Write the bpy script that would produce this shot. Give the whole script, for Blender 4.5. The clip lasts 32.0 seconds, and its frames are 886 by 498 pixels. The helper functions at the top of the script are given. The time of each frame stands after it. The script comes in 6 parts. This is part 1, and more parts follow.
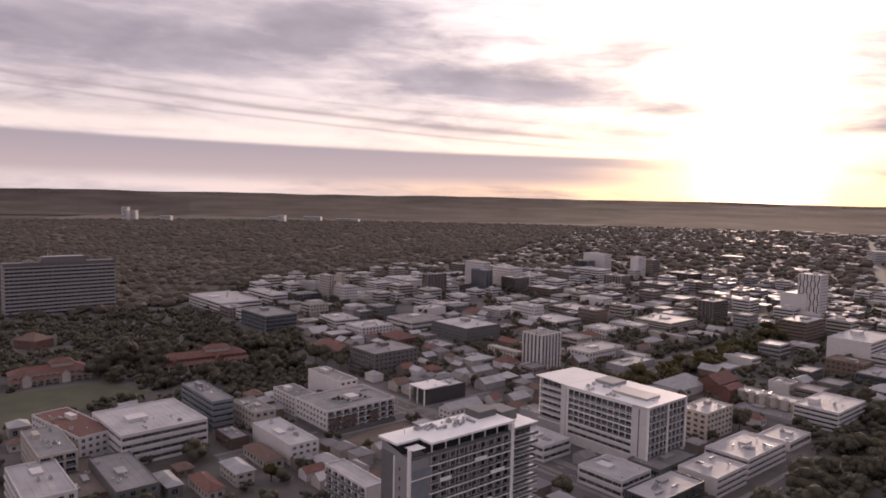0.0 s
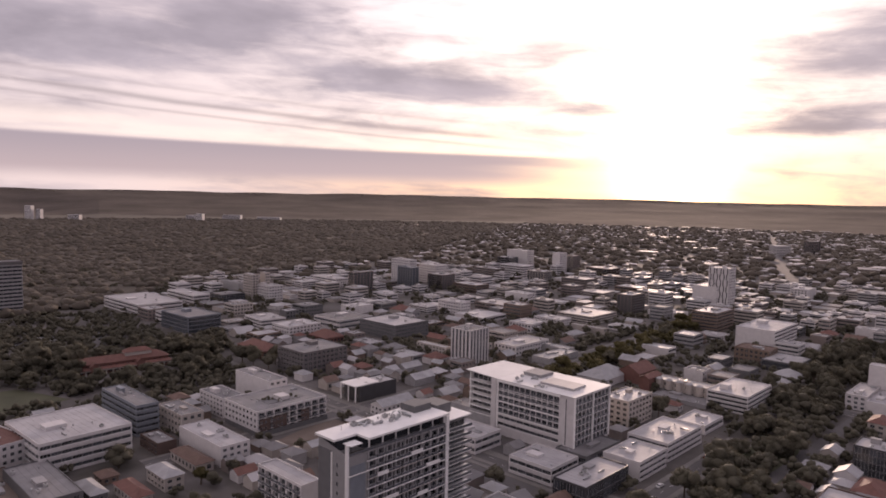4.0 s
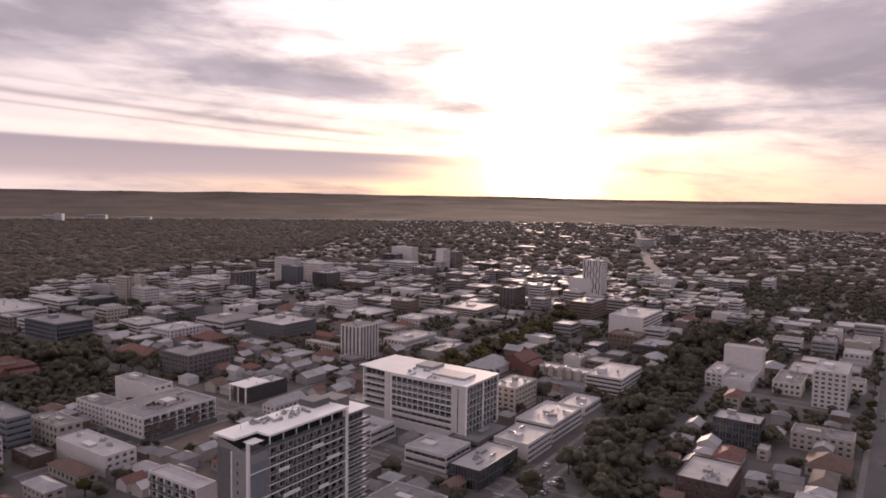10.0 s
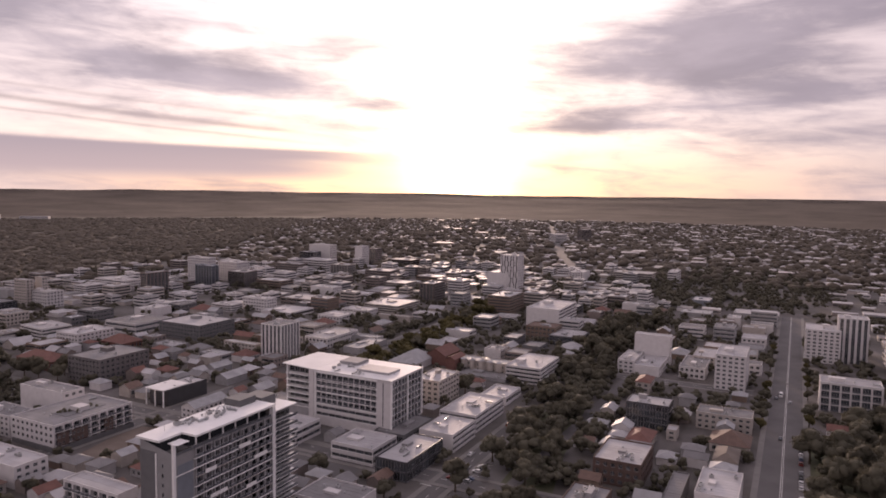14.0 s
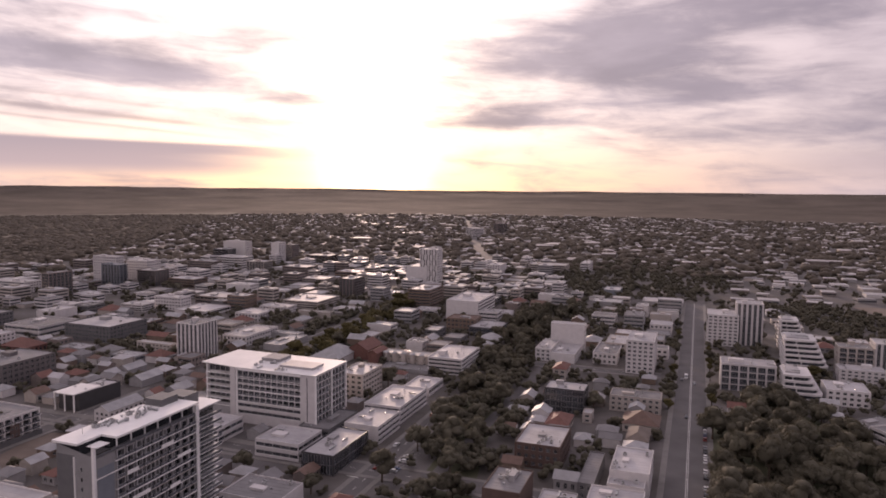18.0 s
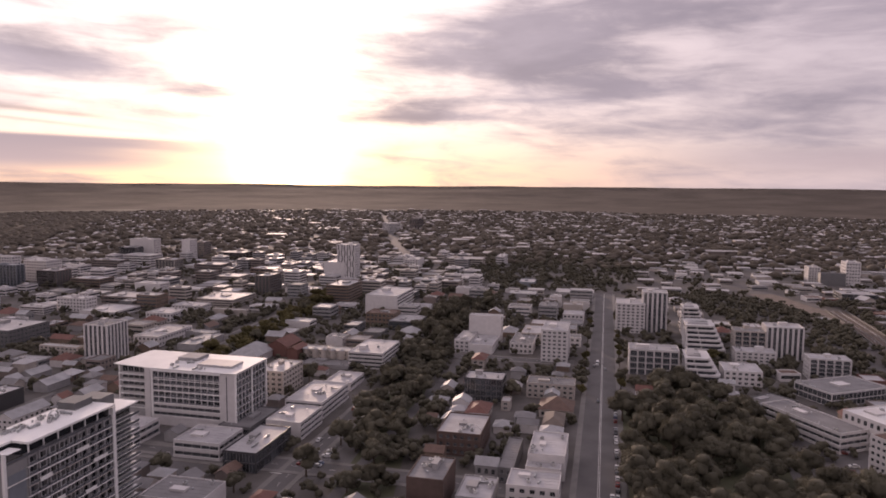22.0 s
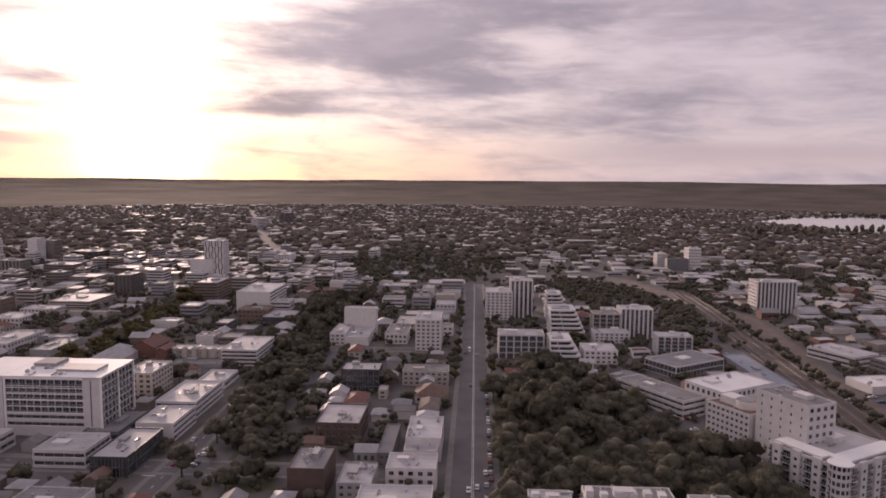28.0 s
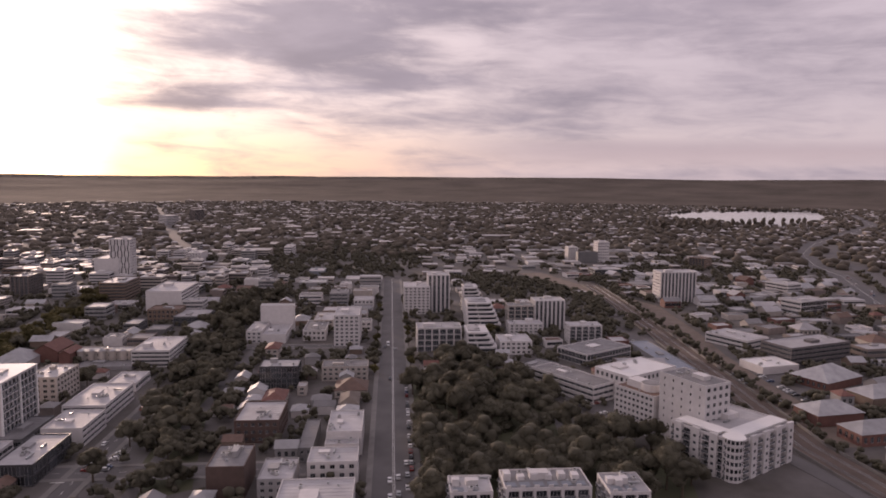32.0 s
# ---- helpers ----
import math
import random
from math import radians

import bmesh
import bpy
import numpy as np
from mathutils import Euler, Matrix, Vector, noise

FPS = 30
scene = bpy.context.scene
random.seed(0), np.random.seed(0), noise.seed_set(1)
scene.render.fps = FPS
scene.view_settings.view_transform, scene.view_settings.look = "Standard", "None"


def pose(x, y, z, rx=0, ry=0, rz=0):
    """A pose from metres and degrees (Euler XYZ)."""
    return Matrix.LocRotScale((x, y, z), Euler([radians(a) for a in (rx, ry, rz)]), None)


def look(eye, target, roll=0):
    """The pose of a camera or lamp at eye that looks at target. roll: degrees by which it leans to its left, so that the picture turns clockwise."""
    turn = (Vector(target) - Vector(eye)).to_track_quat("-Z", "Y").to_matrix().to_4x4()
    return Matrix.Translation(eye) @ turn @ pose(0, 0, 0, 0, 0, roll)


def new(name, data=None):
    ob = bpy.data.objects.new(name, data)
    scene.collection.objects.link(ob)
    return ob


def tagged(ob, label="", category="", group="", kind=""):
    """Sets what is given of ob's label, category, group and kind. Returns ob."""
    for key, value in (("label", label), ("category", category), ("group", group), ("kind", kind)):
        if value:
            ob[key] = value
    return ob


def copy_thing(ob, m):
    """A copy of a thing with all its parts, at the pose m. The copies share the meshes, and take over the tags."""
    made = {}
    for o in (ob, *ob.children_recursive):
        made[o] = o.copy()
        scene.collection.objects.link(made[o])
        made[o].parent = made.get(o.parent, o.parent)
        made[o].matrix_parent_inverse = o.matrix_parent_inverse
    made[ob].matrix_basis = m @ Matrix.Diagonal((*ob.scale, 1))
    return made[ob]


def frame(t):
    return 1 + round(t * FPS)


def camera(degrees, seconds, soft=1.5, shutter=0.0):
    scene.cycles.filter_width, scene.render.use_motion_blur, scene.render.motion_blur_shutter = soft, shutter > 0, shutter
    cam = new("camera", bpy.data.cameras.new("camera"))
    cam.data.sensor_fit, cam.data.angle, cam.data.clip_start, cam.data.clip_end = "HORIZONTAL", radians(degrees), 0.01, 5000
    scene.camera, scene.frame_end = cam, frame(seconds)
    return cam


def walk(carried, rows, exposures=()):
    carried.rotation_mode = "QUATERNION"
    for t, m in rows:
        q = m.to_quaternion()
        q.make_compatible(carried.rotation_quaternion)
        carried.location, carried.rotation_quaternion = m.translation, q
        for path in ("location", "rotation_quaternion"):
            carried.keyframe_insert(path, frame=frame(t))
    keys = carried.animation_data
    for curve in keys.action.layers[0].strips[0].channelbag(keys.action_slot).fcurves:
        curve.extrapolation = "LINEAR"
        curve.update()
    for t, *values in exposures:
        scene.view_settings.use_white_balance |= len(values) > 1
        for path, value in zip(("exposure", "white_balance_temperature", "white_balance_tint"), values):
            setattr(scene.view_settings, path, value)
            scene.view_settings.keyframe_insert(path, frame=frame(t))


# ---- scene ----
cam = camera(64.73, 32.0, soft=1.8)
PATH = [
    (0, 0.00, 0.00, 124.98, -0.000, 99.684, -7.945, 1.160),
    (1, -0.92, -0.73, 125.05, 2.867, 99.645, -7.909, 1.177),
    (2, -1.90, -1.49, 124.95, 5.600, 99.527, -7.933, 1.175),
    (3, -2.92, -2.30, 124.81, 8.275, 99.337, -7.976, 1.163),
    (4, -3.97, -3.17, 124.67, 10.943, 99.076, -8.016, 1.147),
    (5, -5.03, -4.11, 124.56, 13.631, 98.740, -8.042, 1.129),
    (6, -6.10, -5.09, 124.50, 16.355, 98.324, -8.051, 1.109),
    (7, -7.17, -6.10, 124.46, 19.116, 97.825, -8.050, 1.087),
    (8, -8.24, -7.11, 124.45, 21.908, 97.238, -8.044, 1.060),
    (9, -9.31, -8.12, 124.44, 24.722, 96.562, -8.041, 1.029),
    (10, -10.38, -9.10, 124.43, 27.546, 95.794, -8.051, 0.991),
    (11, -11.46, -10.05, 124.39, 30.366, 94.935, -8.078, 0.948),
    (12, -12.54, -10.95, 124.34, 33.171, 93.987, -8.128, 0.899),
    (13, -13.63, -11.82, 124.26, 35.952, 92.952, -8.203, 0.847),
    (14, -14.72, -12.65, 124.17, 38.702, 91.833, -8.302, 0.792),
    (15, -15.82, -13.45, 124.07, 41.415, 90.630, -8.424, 0.737),
    (16, -16.93, -14.23, 123.98, 44.089, 89.347, -8.563, 0.685),
    (17, -18.05, -15.02, 123.91, 46.723, 87.983, -8.716, 0.637),
    (18, -19.18, -15.81, 123.88, 49.318, 86.539, -8.875, 0.595),
    (19, -20.31, -16.62, 123.88, 51.875, 85.014, -9.036, 0.561),
    (20, -21.45, -17.47, 123.93, 54.394, 83.408, -9.193, 0.535),
    (21, -22.60, -18.35, 124.02, 56.875, 81.719, -9.344, 0.516),
    (22, -23.75, -19.27, 124.14, 59.316, 79.947, -9.485, 0.503),
    (23, -24.90, -20.22, 124.27, 61.716, 78.094, -9.618, 0.495),
    (24, -26.04, -21.20, 124.40, 64.069, 76.159, -9.744, 0.488),
    (25, -27.19, -22.18, 124.50, 66.369, 74.147, -9.865, 0.479),
    (26, -28.33, -23.16, 124.54, 68.609, 72.063, -9.987, 0.467),
    (27, -29.47, -24.10, 124.52, 70.780, 69.914, -10.113, 0.450),
    (28, -30.60, -24.99, 124.42, 72.874, 67.708, -10.246, 0.429),
    (29, -31.73, -25.80, 124.27, 74.886, 65.454, -10.384, 0.407),
    (30, -32.85, -26.53, 124.10, 76.813, 63.160, -10.519, 0.393),
    (31, -33.98, -27.17, 124.01, 78.655, 60.831, -10.634, 0.404),
    (32, -35.09, -27.74, 124.15, 80.419, 58.466, -10.698, 0.461),
]
walk(cam, [(t, look((x, y, z), (x + dx, y + dy, z + dz), r)) for t, x, y, z, dx, dy, dz, r in PATH], [(0, 0.19, 6550, 27.0), (16, 0.21, 6600, 30.0), (32, 0.13, 6550, 30.0)])

# ---- world and light ----
SUN_AZ = 24.0          # degrees to the right of +y
world = bpy.data.worlds.new("evening_sky")
scene.world = world
world.use_nodes = True
WN, WL = world.node_tree.nodes, world.node_tree.links
WN.clear()


def wn(kind, **kw):
    n = WN.new(kind)
    for k, v in kw.items():
        if k == "op":
            n.operation = v
        elif k == "sky":
            n.sky_type = v
        else:
            n.inputs[k].default_value = v
    return n


def put(sock, v):
    if isinstance(v, bpy.types.NodeSocket):
        WL.new(v, sock)
    else:
        sock.default_value = v


def m_(op, a, b=0.0, c=None, clamp=False):
    n = WN.new("ShaderNodeMath")
    n.operation, n.use_clamp = op, clamp
    put(n.inputs[0], a)
    put(n.inputs[1], b)
    if c is not None:
        put(n.inputs[2], c)
    return n.outputs[0]


def step_(v, a, b):
    n = WN.new("ShaderNodeMapRange")
    n.interpolation_type = "SMOOTHSTEP"
    put(n.inputs[0], v)
    n.inputs[1].default_value, n.inputs[2].default_value = a, b
    return n.outputs[0]


def mixc(f, a, b):
    n = WN.new("ShaderNodeMix")
    n.data_type = "RGBA"
    put(n.inputs[0], f)
    put(n.inputs[6], a if isinstance(a, bpy.types.NodeSocket) else (*a, 1))
    put(n.inputs[7], b if isinstance(b, bpy.types.NodeSocket) else (*b, 1))
    return n.outputs[2]


def vec_(x, y, z=0.0):
    n = WN.new("ShaderNodeCombineXYZ")
    for s, v in zip(n.inputs, (x, y, z)):
        put(s, v)
    return n.outputs[0]


def noise_(v, scale, detail, rough=0.5, distort=0.0):
    n = WN.new("ShaderNodeTexNoise")
    put(n.inputs["Vector"], v)
    n.inputs["Scale"].default_value, n.inputs["Detail"].default_value = scale, detail
    n.inputs["Roughness"].default_value, n.inputs["Distortion"].default_value = rough, distort
    return n.outputs[0]


tc = WN.new("ShaderNodeTexCoord")
turn = WN.new("ShaderNodeVectorRotate")
turn.rotation_type = "Z_AXIS"
turn.inputs["Angle"].default_value = radians(SUN_AZ)
WL.new(tc.outputs["Generated"], turn.inputs["Vector"])
sep = WN.new("ShaderNodeSeparateXYZ")
WL.new(turn.outputs[0], sep.inputs[0])
AZ = m_("MULTIPLY", m_("ARCTAN2", sep.outputs[0], sep.outputs[1]), 57.2958)     # from the sun, right positive
EL = m_("MULTIPLY", m_("ARCSINE", sep.outputs[2]), 57.2958)
ELP = m_("MAXIMUM", EL, 0.0)


def bump_(a0, e0, wa, we, amp):
    """A soft cloud bank round azimuth a0 and height e0."""
    a = m_("POWER", m_("DIVIDE", m_("ABSOLUTE", m_("SUBTRACT", AZ, a0)), wa), 2.0)
    e = m_("POWER", m_("DIVIDE", m_("ABSOLUTE", m_("SUBTRACT", EL, e0)), we), 2.0)
    return m_("MULTIPLY", m_("EXPONENT", m_("MULTIPLY", m_("ADD", a, e), -1.0)), amp)


P1 = vec_(m_("DIVIDE", AZ, 11.0), m_("DIVIDE", EL, 3.6), 3.7)
P2 = vec_(m_("DIVIDE", AZ, 26.0), m_("DIVIDE", EL, 2.2), 1.3)
billow = noise_(P1, 1.0, 7.0, 0.52, 0.25)
streak = noise_(P2, 1.5, 6.0, 0.5, 0.15)
wisp = noise_(vec_(m_("DIVIDE", AZ, 5.5), m_("ADD", m_("DIVIDE", EL, 1.15), m_("MULTIPLY", AZ, 0.035)), 6.1), 1.0, 8.0, 0.6, 0.5)
cover = m_("ADD", m_("ADD", m_("MULTIPLY", billow, 0.72), m_("MULTIPLY", streak, 0.42)), m_("MULTIPLY", m_("SUBTRACT", wisp, 0.5), 0.62))
for row in ((-25.0, 9.0, 6.5, 1.5, 0.40), (-15.5, 8.1, 6.0, 1.4, 0.40), (-6.0, 6.9, 4.5, 0.6, 0.34), (-33.0, 13.0, 9.0, 2.4, 0.40), (-50.0, 11.5, 11.0, 3.4, 0.42),
            (-42.0, 9.5, 8.0, 1.1, 0.2), (-20.0, 10.9, 2.6, 0.7, -0.24), (-9.0, 11.2, 5.0, 0.7, 0.22), (8.5, 10.4, 5.5, 1.5, 0.34), (9.5, 6.0, 8.0, 0.8, 0.13), (12.0, 5.2, 6.0, 0.5, 0.26),
            (18.0, 10.6, 7.0, 3.2, 0.38), (27.0, 7.4, 9.0, 2.2, 0.26), (11.0, 14.4, 6.0, 1.3, -0.36), (26.0, 13.5, 9.0, 2.4, 0.30), (36.0, 9.2, 4.5, 2.0, -0.2), (47.0, 12.5, 12.0, 3.6, 0.32),
            (48.0, 6.4, 12.0, 1.2, 0.2), (40.0, 4.2, 16.0, 0.8, 0.14), (0.0, 13.0, 7.0, 6.0, -0.30), (-14.0, 14.0, 7.0, 2.4, -0.14), (3.0, 2.6, 5.0, 1.6, -0.15)):
    cover = m_("ADD", cover, bump_(*row))
mask = step_(cover, 0.43, 0.98)
wobble = m_("MULTIPLY", m_("SUBTRACT", streak, 0.5), 1.6)
edge = m_("ADD", m_("ADD", EL, m_("MULTIPLY", wobble, 0.22)), m_("MULTIPLY", m_("ADD", AZ, 16.0), 0.02))
low = m_("MULTIPLY", step_(edge, 3.3, 2.95), step_(EL, 0.2, 1.6))
low = m_("MULTIPLY", low, step_(m_("ADD", AZ, m_("MULTIPLY", wobble, 9.0)), 0.0, -17.0))
low2 = m_("MULTIPLY", m_("MULTIPLY", step_(edge, 4.4, 3.2), step_(EL, 0.3, 1.8)), m_("MULTIPLY", step_(AZ, 26.0, 44.0), 0.75))
low = m_("MAXIMUM", low, low2)

# distance from the sun, flattened: the glow spreads upward
dsun = m_("SQRT", m_("ADD", m_("POWER", m_("ABSOLUTE", AZ), 2.0), m_("POWER", m_("ABSOLUTE", m_("MULTIPLY", m_("SUBTRACT", EL, 2.0), 0.5)), 2.0)))
core = m_("EXPONENT", m_("MULTIPLY", m_("POWER", m_("DIVIDE", dsun, 3.0), 2.0), -1.0))
halo = m_("EXPONENT", m_("DIVIDE", dsun, -4.0))
wide = m_("EXPONENT", m_("DIVIDE", dsun, -22.0))

clear = mixc(step_(EL, 0.0, 7.0), (0.57, 0.45, 0.37), (0.83, 0.765, 0.70))
clear = mixc(step_(EL, 7.0, 30.0), clear, (0.59, 0.605, 0.68))
clear = mixc(step_(AZ, -18.0, -45.0), clear, (0.64, 0.58, 0.55))
clear = mixc(step_(AZ, 12.0, 40.0), clear, (0.45, 0.415, 0.425))
cloud = mixc(step_(billow, 0.35, 0.75), (0.41, 0.39, 0.41), (0.27, 0.258, 0.28))
pale = mixc(step_(billow, 0.3, 0.8), (0.335, 0.315, 0.34), (0.26, 0.247, 0.274))
cloud = mixc(step_(AZ, 12.0, 30.0), cloud, pale)
cloud = mixc(step_(EL, 16.0, 40.0), cloud, (0.43, 0.445, 0.52))
sky_col = mixc(mask, clear, cloud)
band = mixc(step_(EL, 0.4, 4.5), (0.46, 0.395, 0.38), (0.335, 0.308, 0.325))
sky_col = mixc(low, sky_col, band)
# bright strip of clear sky over the low bank
strip = m_("MULTIPLY", m_("MULTIPLY", step_(edge, 3.1, 3.45), step_(edge, 5.6, 4.2)), m_("MULTIPLY", step_(AZ, 2.0, -8.0), step_(streak, 0.25, 0.6)))
sky_col = mixc(m_("MULTIPLY", strip, 0.8), sky_col, (0.82, 0.74, 0.64))
# thin bars of cloud over the low bank
for e0, wide_, amount in ((4.75, 0.2, 0.9), (3.95, 0.12, 0.6), (5.7, 0.15, 0.45)):
    off = m_("DIVIDE", m_("SUBTRACT", m_("ADD", EL, m_("MULTIPLY", wobble, 0.22)), m_("SUBTRACT", e0, m_("MULTIPLY", m_("ADD", AZ, 16.0), 0.075))), wide_)
    bar = m_("EXPONENT", m_("MULTIPLY", m_("MULTIPLY", off, off), -1.0))
    bar = m_("MULTIPLY", m_("MULTIPLY", bar, amount), m_("MULTIPLY", step_(AZ, -8.0, -17.0), step_(wisp, 0.2, 0.45)))
    sky_col = mixc(bar, sky_col, (0.36, 0.325, 0.325))


def addc(a, col, f):
    n = WN.new("ShaderNodeMix")
    n.data_type, n.blend_type = "RGBA", "ADD"
    put(n.inputs[0], 1.0)
    WL.new(a, n.inputs[6])
    WL.new(mixc(f, (0, 0, 0), col), n.inputs[7])
    return n.outputs[2]


thin = m_("SUBTRACT", 1.0, m_("MAXIMUM", m_("MULTIPLY", mask, 0.80), m_("MULTIPLY", low, 0.88)))
sky_col = addc(sky_col, (2.6, 2.0, 1.1), core)
sky_col = addc(sky_col, (0.90, 0.64, 0.26), m_("MULTIPLY", halo, thin))
sky_col = addc(sky_col, (0.24, 0.18, 0.08), m_("MULTIPLY", wide, thin))
nishita = wn("ShaderNodeTexSky", sky="NISHITA")
nishita.sun_disc = False
nishita.sun_elevation, nishita.sun_rotation = radians(6.0), radians(SUN_AZ)
bg1, bg2, add = WN.new("ShaderNodeBackground"), WN.new("ShaderNodeBackground"), WN.new("ShaderNodeAddShader")
WL.new(sky_col, bg1.inputs[0])
bg1.inputs[1].default_value = 1.06
veil = WN.new("ShaderNodeMix")
veil.data_type, veil.blend_type = "RGBA", "MULTIPLY"
veil.inputs[0].default_value = 1.0
WL.new(nishita.outputs[0], veil.inputs[6])
WL.new(mixc(m_("POWER", thin, 2.0), (0.03, 0.03, 0.035), (0.30, 0.32, 0.38)), veil.inputs[7])
WL.new(veil.outputs[2], bg2.inputs[0])
bg2.inputs[1].default_value = 0.05
WL.new(bg1.outputs[0], add.inputs[0])
WL.new(bg2.outputs[0], add.inputs[1])
WL.new(add.outputs[0], WN.new("ShaderNodeOutputWorld").inputs[0])

sun = new("sun", bpy.data.lights.new("sun", "SUN"))
sun.data.energy, sun.data.color, sun.data.angle = 2.7, (1.0, 0.79, 0.58), radians(4.0)
s_az = radians(SUN_AZ)
sun.matrix_world = look((0, 0, 300), (-300 * math.sin(s_az), -300 * math.cos(s_az), 300 - 300 * math.tan(radians(6.0))))

# ---- materials ----


def material(name, col, rough=0.7, metal=0.0, var=0.18, scale=0.35, fine=6.0, bump=0.0, obrand=0.0, island=0.0, col2=None, spec=0.5, sheen=0.0, through_leaf=0.0):
    """Base colour with stains at a large scale and grain at a small one, in metres."""
    m = bpy.data.materials.new(name)
    m.use_nodes = True
    nt = m.node_tree
    N, L = nt.nodes, nt.links
    bs = N["Principled BSDF"]
    bs.inputs["Roughness"].default_value, bs.inputs["Metallic"].default_value = rough, metal
    bs.inputs["Specular IOR Level"].default_value = spec
    geo = N.new("ShaderNodeNewGeometry")
    n1, n2 = N.new("ShaderNodeTexNoise"), N.new("ShaderNodeTexNoise")
    for n, s, d in ((n1, scale, 5.0), (n2, fine, 3.0)):
        L.new(geo.outputs["Position"], n.inputs["Vector"])
        n.inputs["Scale"].default_value, n.inputs["Detail"].default_value = s, d
    ramp = N.new("ShaderNodeMapRange")
    ramp.inputs[1].default_value, ramp.inputs[2].default_value = 0.3, 0.7
    L.new(n1.outputs[0], ramp.inputs[0])
    mix = N.new("ShaderNodeMix")
    mix.data_type = "RGBA"
    L.new(ramp.outputs[0], mix.inputs[0])
    dark = tuple(c * (1 - var * 1.3) for c in col) if col2 is None else col2
    mix.inputs[6].default_value, mix.inputs[7].default_value = (*dark, 1), (*col, 1)
    val = N.new("ShaderNodeMapRange")
    L.new(n2.outputs[0], val.inputs[0])
    val.inputs[3].default_value, val.inputs[4].default_value = 1 - var * 0.7, 1 + var * 0.7
    fac = val.outputs[0]
    for amount, node, out in ((obrand, "ShaderNodeObjectInfo", "Random"), (island, "ShaderNodeNewGeometry", "Random Per Island")):
        if amount:
            src = N.new(node)
            r = N.new("ShaderNodeMapRange")
            r.inputs[3].default_value, r.inputs[4].default_value = 1 - amount, 1 + amount
            L.new(src.outputs[out], r.inputs[0])
            mul = N.new("ShaderNodeMath")
            mul.operation = "MULTIPLY"
            L.new(fac, mul.inputs[0])
            L.new(r.outputs[0], mul.inputs[1])
            fac = mul.outputs[0]
    hsv = N.new("ShaderNodeHueSaturation")
    L.new(mix.outputs[2], hsv.inputs["Color"])
    L.new(fac, hsv.inputs["Value"])
    L.new(hsv.outputs[0], bs.inputs["Base Color"])
    if sheen:
        bs.inputs["Sheen Weight"].default_value, bs.inputs["Sheen Roughness"].default_value = sheen, 0.45
    if through_leaf:
        # thin leaves let some of the light from behind through
        tr, ms = N.new("ShaderNodeBsdfTranslucent"), N.new("ShaderNodeMixShader")
        L.new(hsv.outputs[0], tr.inputs["Color"])
        ms.inputs[0].default_value = through_leaf
        L.new(bs.outputs[0], ms.inputs[1])
        L.new(tr.outputs[0], ms.inputs[2])
        L.new(ms.outputs[0], N["Material Output"].inputs["Surface"])
    if bump:
        b = N.new("ShaderNodeBump")
        b.inputs["Strength"].default_value, b.inputs["Distance"].default_value = bump, 0.05
        L.new(n2.outputs[0], b.inputs["Height"])
        L.new(b.outputs[0], bs.inputs["Normal"])
    return m


WALL = {
    "white": material("white_render", (0.56, 0.54, 0.54), 0.8, var=0.1, obrand=0.06, bump=0.15),
    "cream": material("cream_render", (0.40, 0.365, 0.335), 0.8, var=0.13, obrand=0.08, bump=0.15),
    "grey": material("grey_concrete", (0.30, 0.295, 0.30), 0.8, var=0.14, obrand=0.08, bump=0.15),
    "dgrey": material("dark_grey_cladding", (0.13, 0.13, 0.135), 0.6, var=0.15, obrand=0.1),
    "taupe": material("taupe_brick", (0.22, 0.185, 0.17), 0.85, var=0.16, obrand=0.1, bump=0.2),
    "brick": material("dark_brown_brick", (0.105, 0.07, 0.06), 0.85, var=0.2, fine=9, bump=0.2),
    "redbrick": material("red_brick", (0.165, 0.08, 0.066), 0.85, var=0.2, fine=9, bump=0.2),
    "brown": material("brown_render", (0.19, 0.14, 0.11), 0.8, var=0.16, obrand=0.1),
    "slate": material("slate_grey_brick", (0.145, 0.134, 0.135), 0.8, var=0.16, obrand=0.06, bump=0.2),
    "black": material("black_cladding", (0.05, 0.05, 0.055), 0.5, var=0.15),
    "bluegrey": material("blue_grey_panel", (0.19, 0.21, 0.24), 0.5, var=0.12),
}
ROOF = {
    "pale": material("pale_metal_roof", (0.39, 0.38, 0.39), 0.66, var=0.22, scale=0.12, obrand=0.14),
    "white": material("white_metal_roof", (0.66, 0.65, 0.645), 0.65, var=0.1, scale=0.12),
    "grey": material("grey_membrane_roof", (0.21, 0.205, 0.21), 0.8, var=0.22, scale=0.15, obrand=0.12),
    "tin": material("weathered_tin_roof", (0.34, 0.34, 0.35), 0.65, var=0.25, scale=0.2, obrand=0.12),
    "red": material("red_tile_roof", (0.165, 0.075, 0.06), 0.8, var=0.22, scale=0.4, obrand=0.1, bump=0.3),
    "brown": material("brown_tile_roof", (0.15, 0.095, 0.075), 0.8, var=0.22, scale=0.4, obrand=0.1, bump=0.3),
    "blue": material("blue_grey_metal_roof", (0.20, 0.225, 0.27), 0.5, var=0.15, scale=0.2),
    "tan": material("tan_gravel_roof", (0.17, 0.14, 0.12), 0.9, var=0.2, scale=0.2),
}
GLASS = material("dark_window_glass", (0.045, 0.05, 0.058), 0.12, var=0.2, scale=0.2, obrand=0.55, spec=0.7)
FRAME = material("window_frame_paint", (0.42, 0.42, 0.43), 0.5, var=0.08)
WHITE = material("white_paint", (0.76, 0.75, 0.74), 0.6, var=0.06)
STEEL = material("galvanised_steel", (0.42, 0.43, 0.44), 0.4, metal=0.7, var=0.15, obrand=0.15)
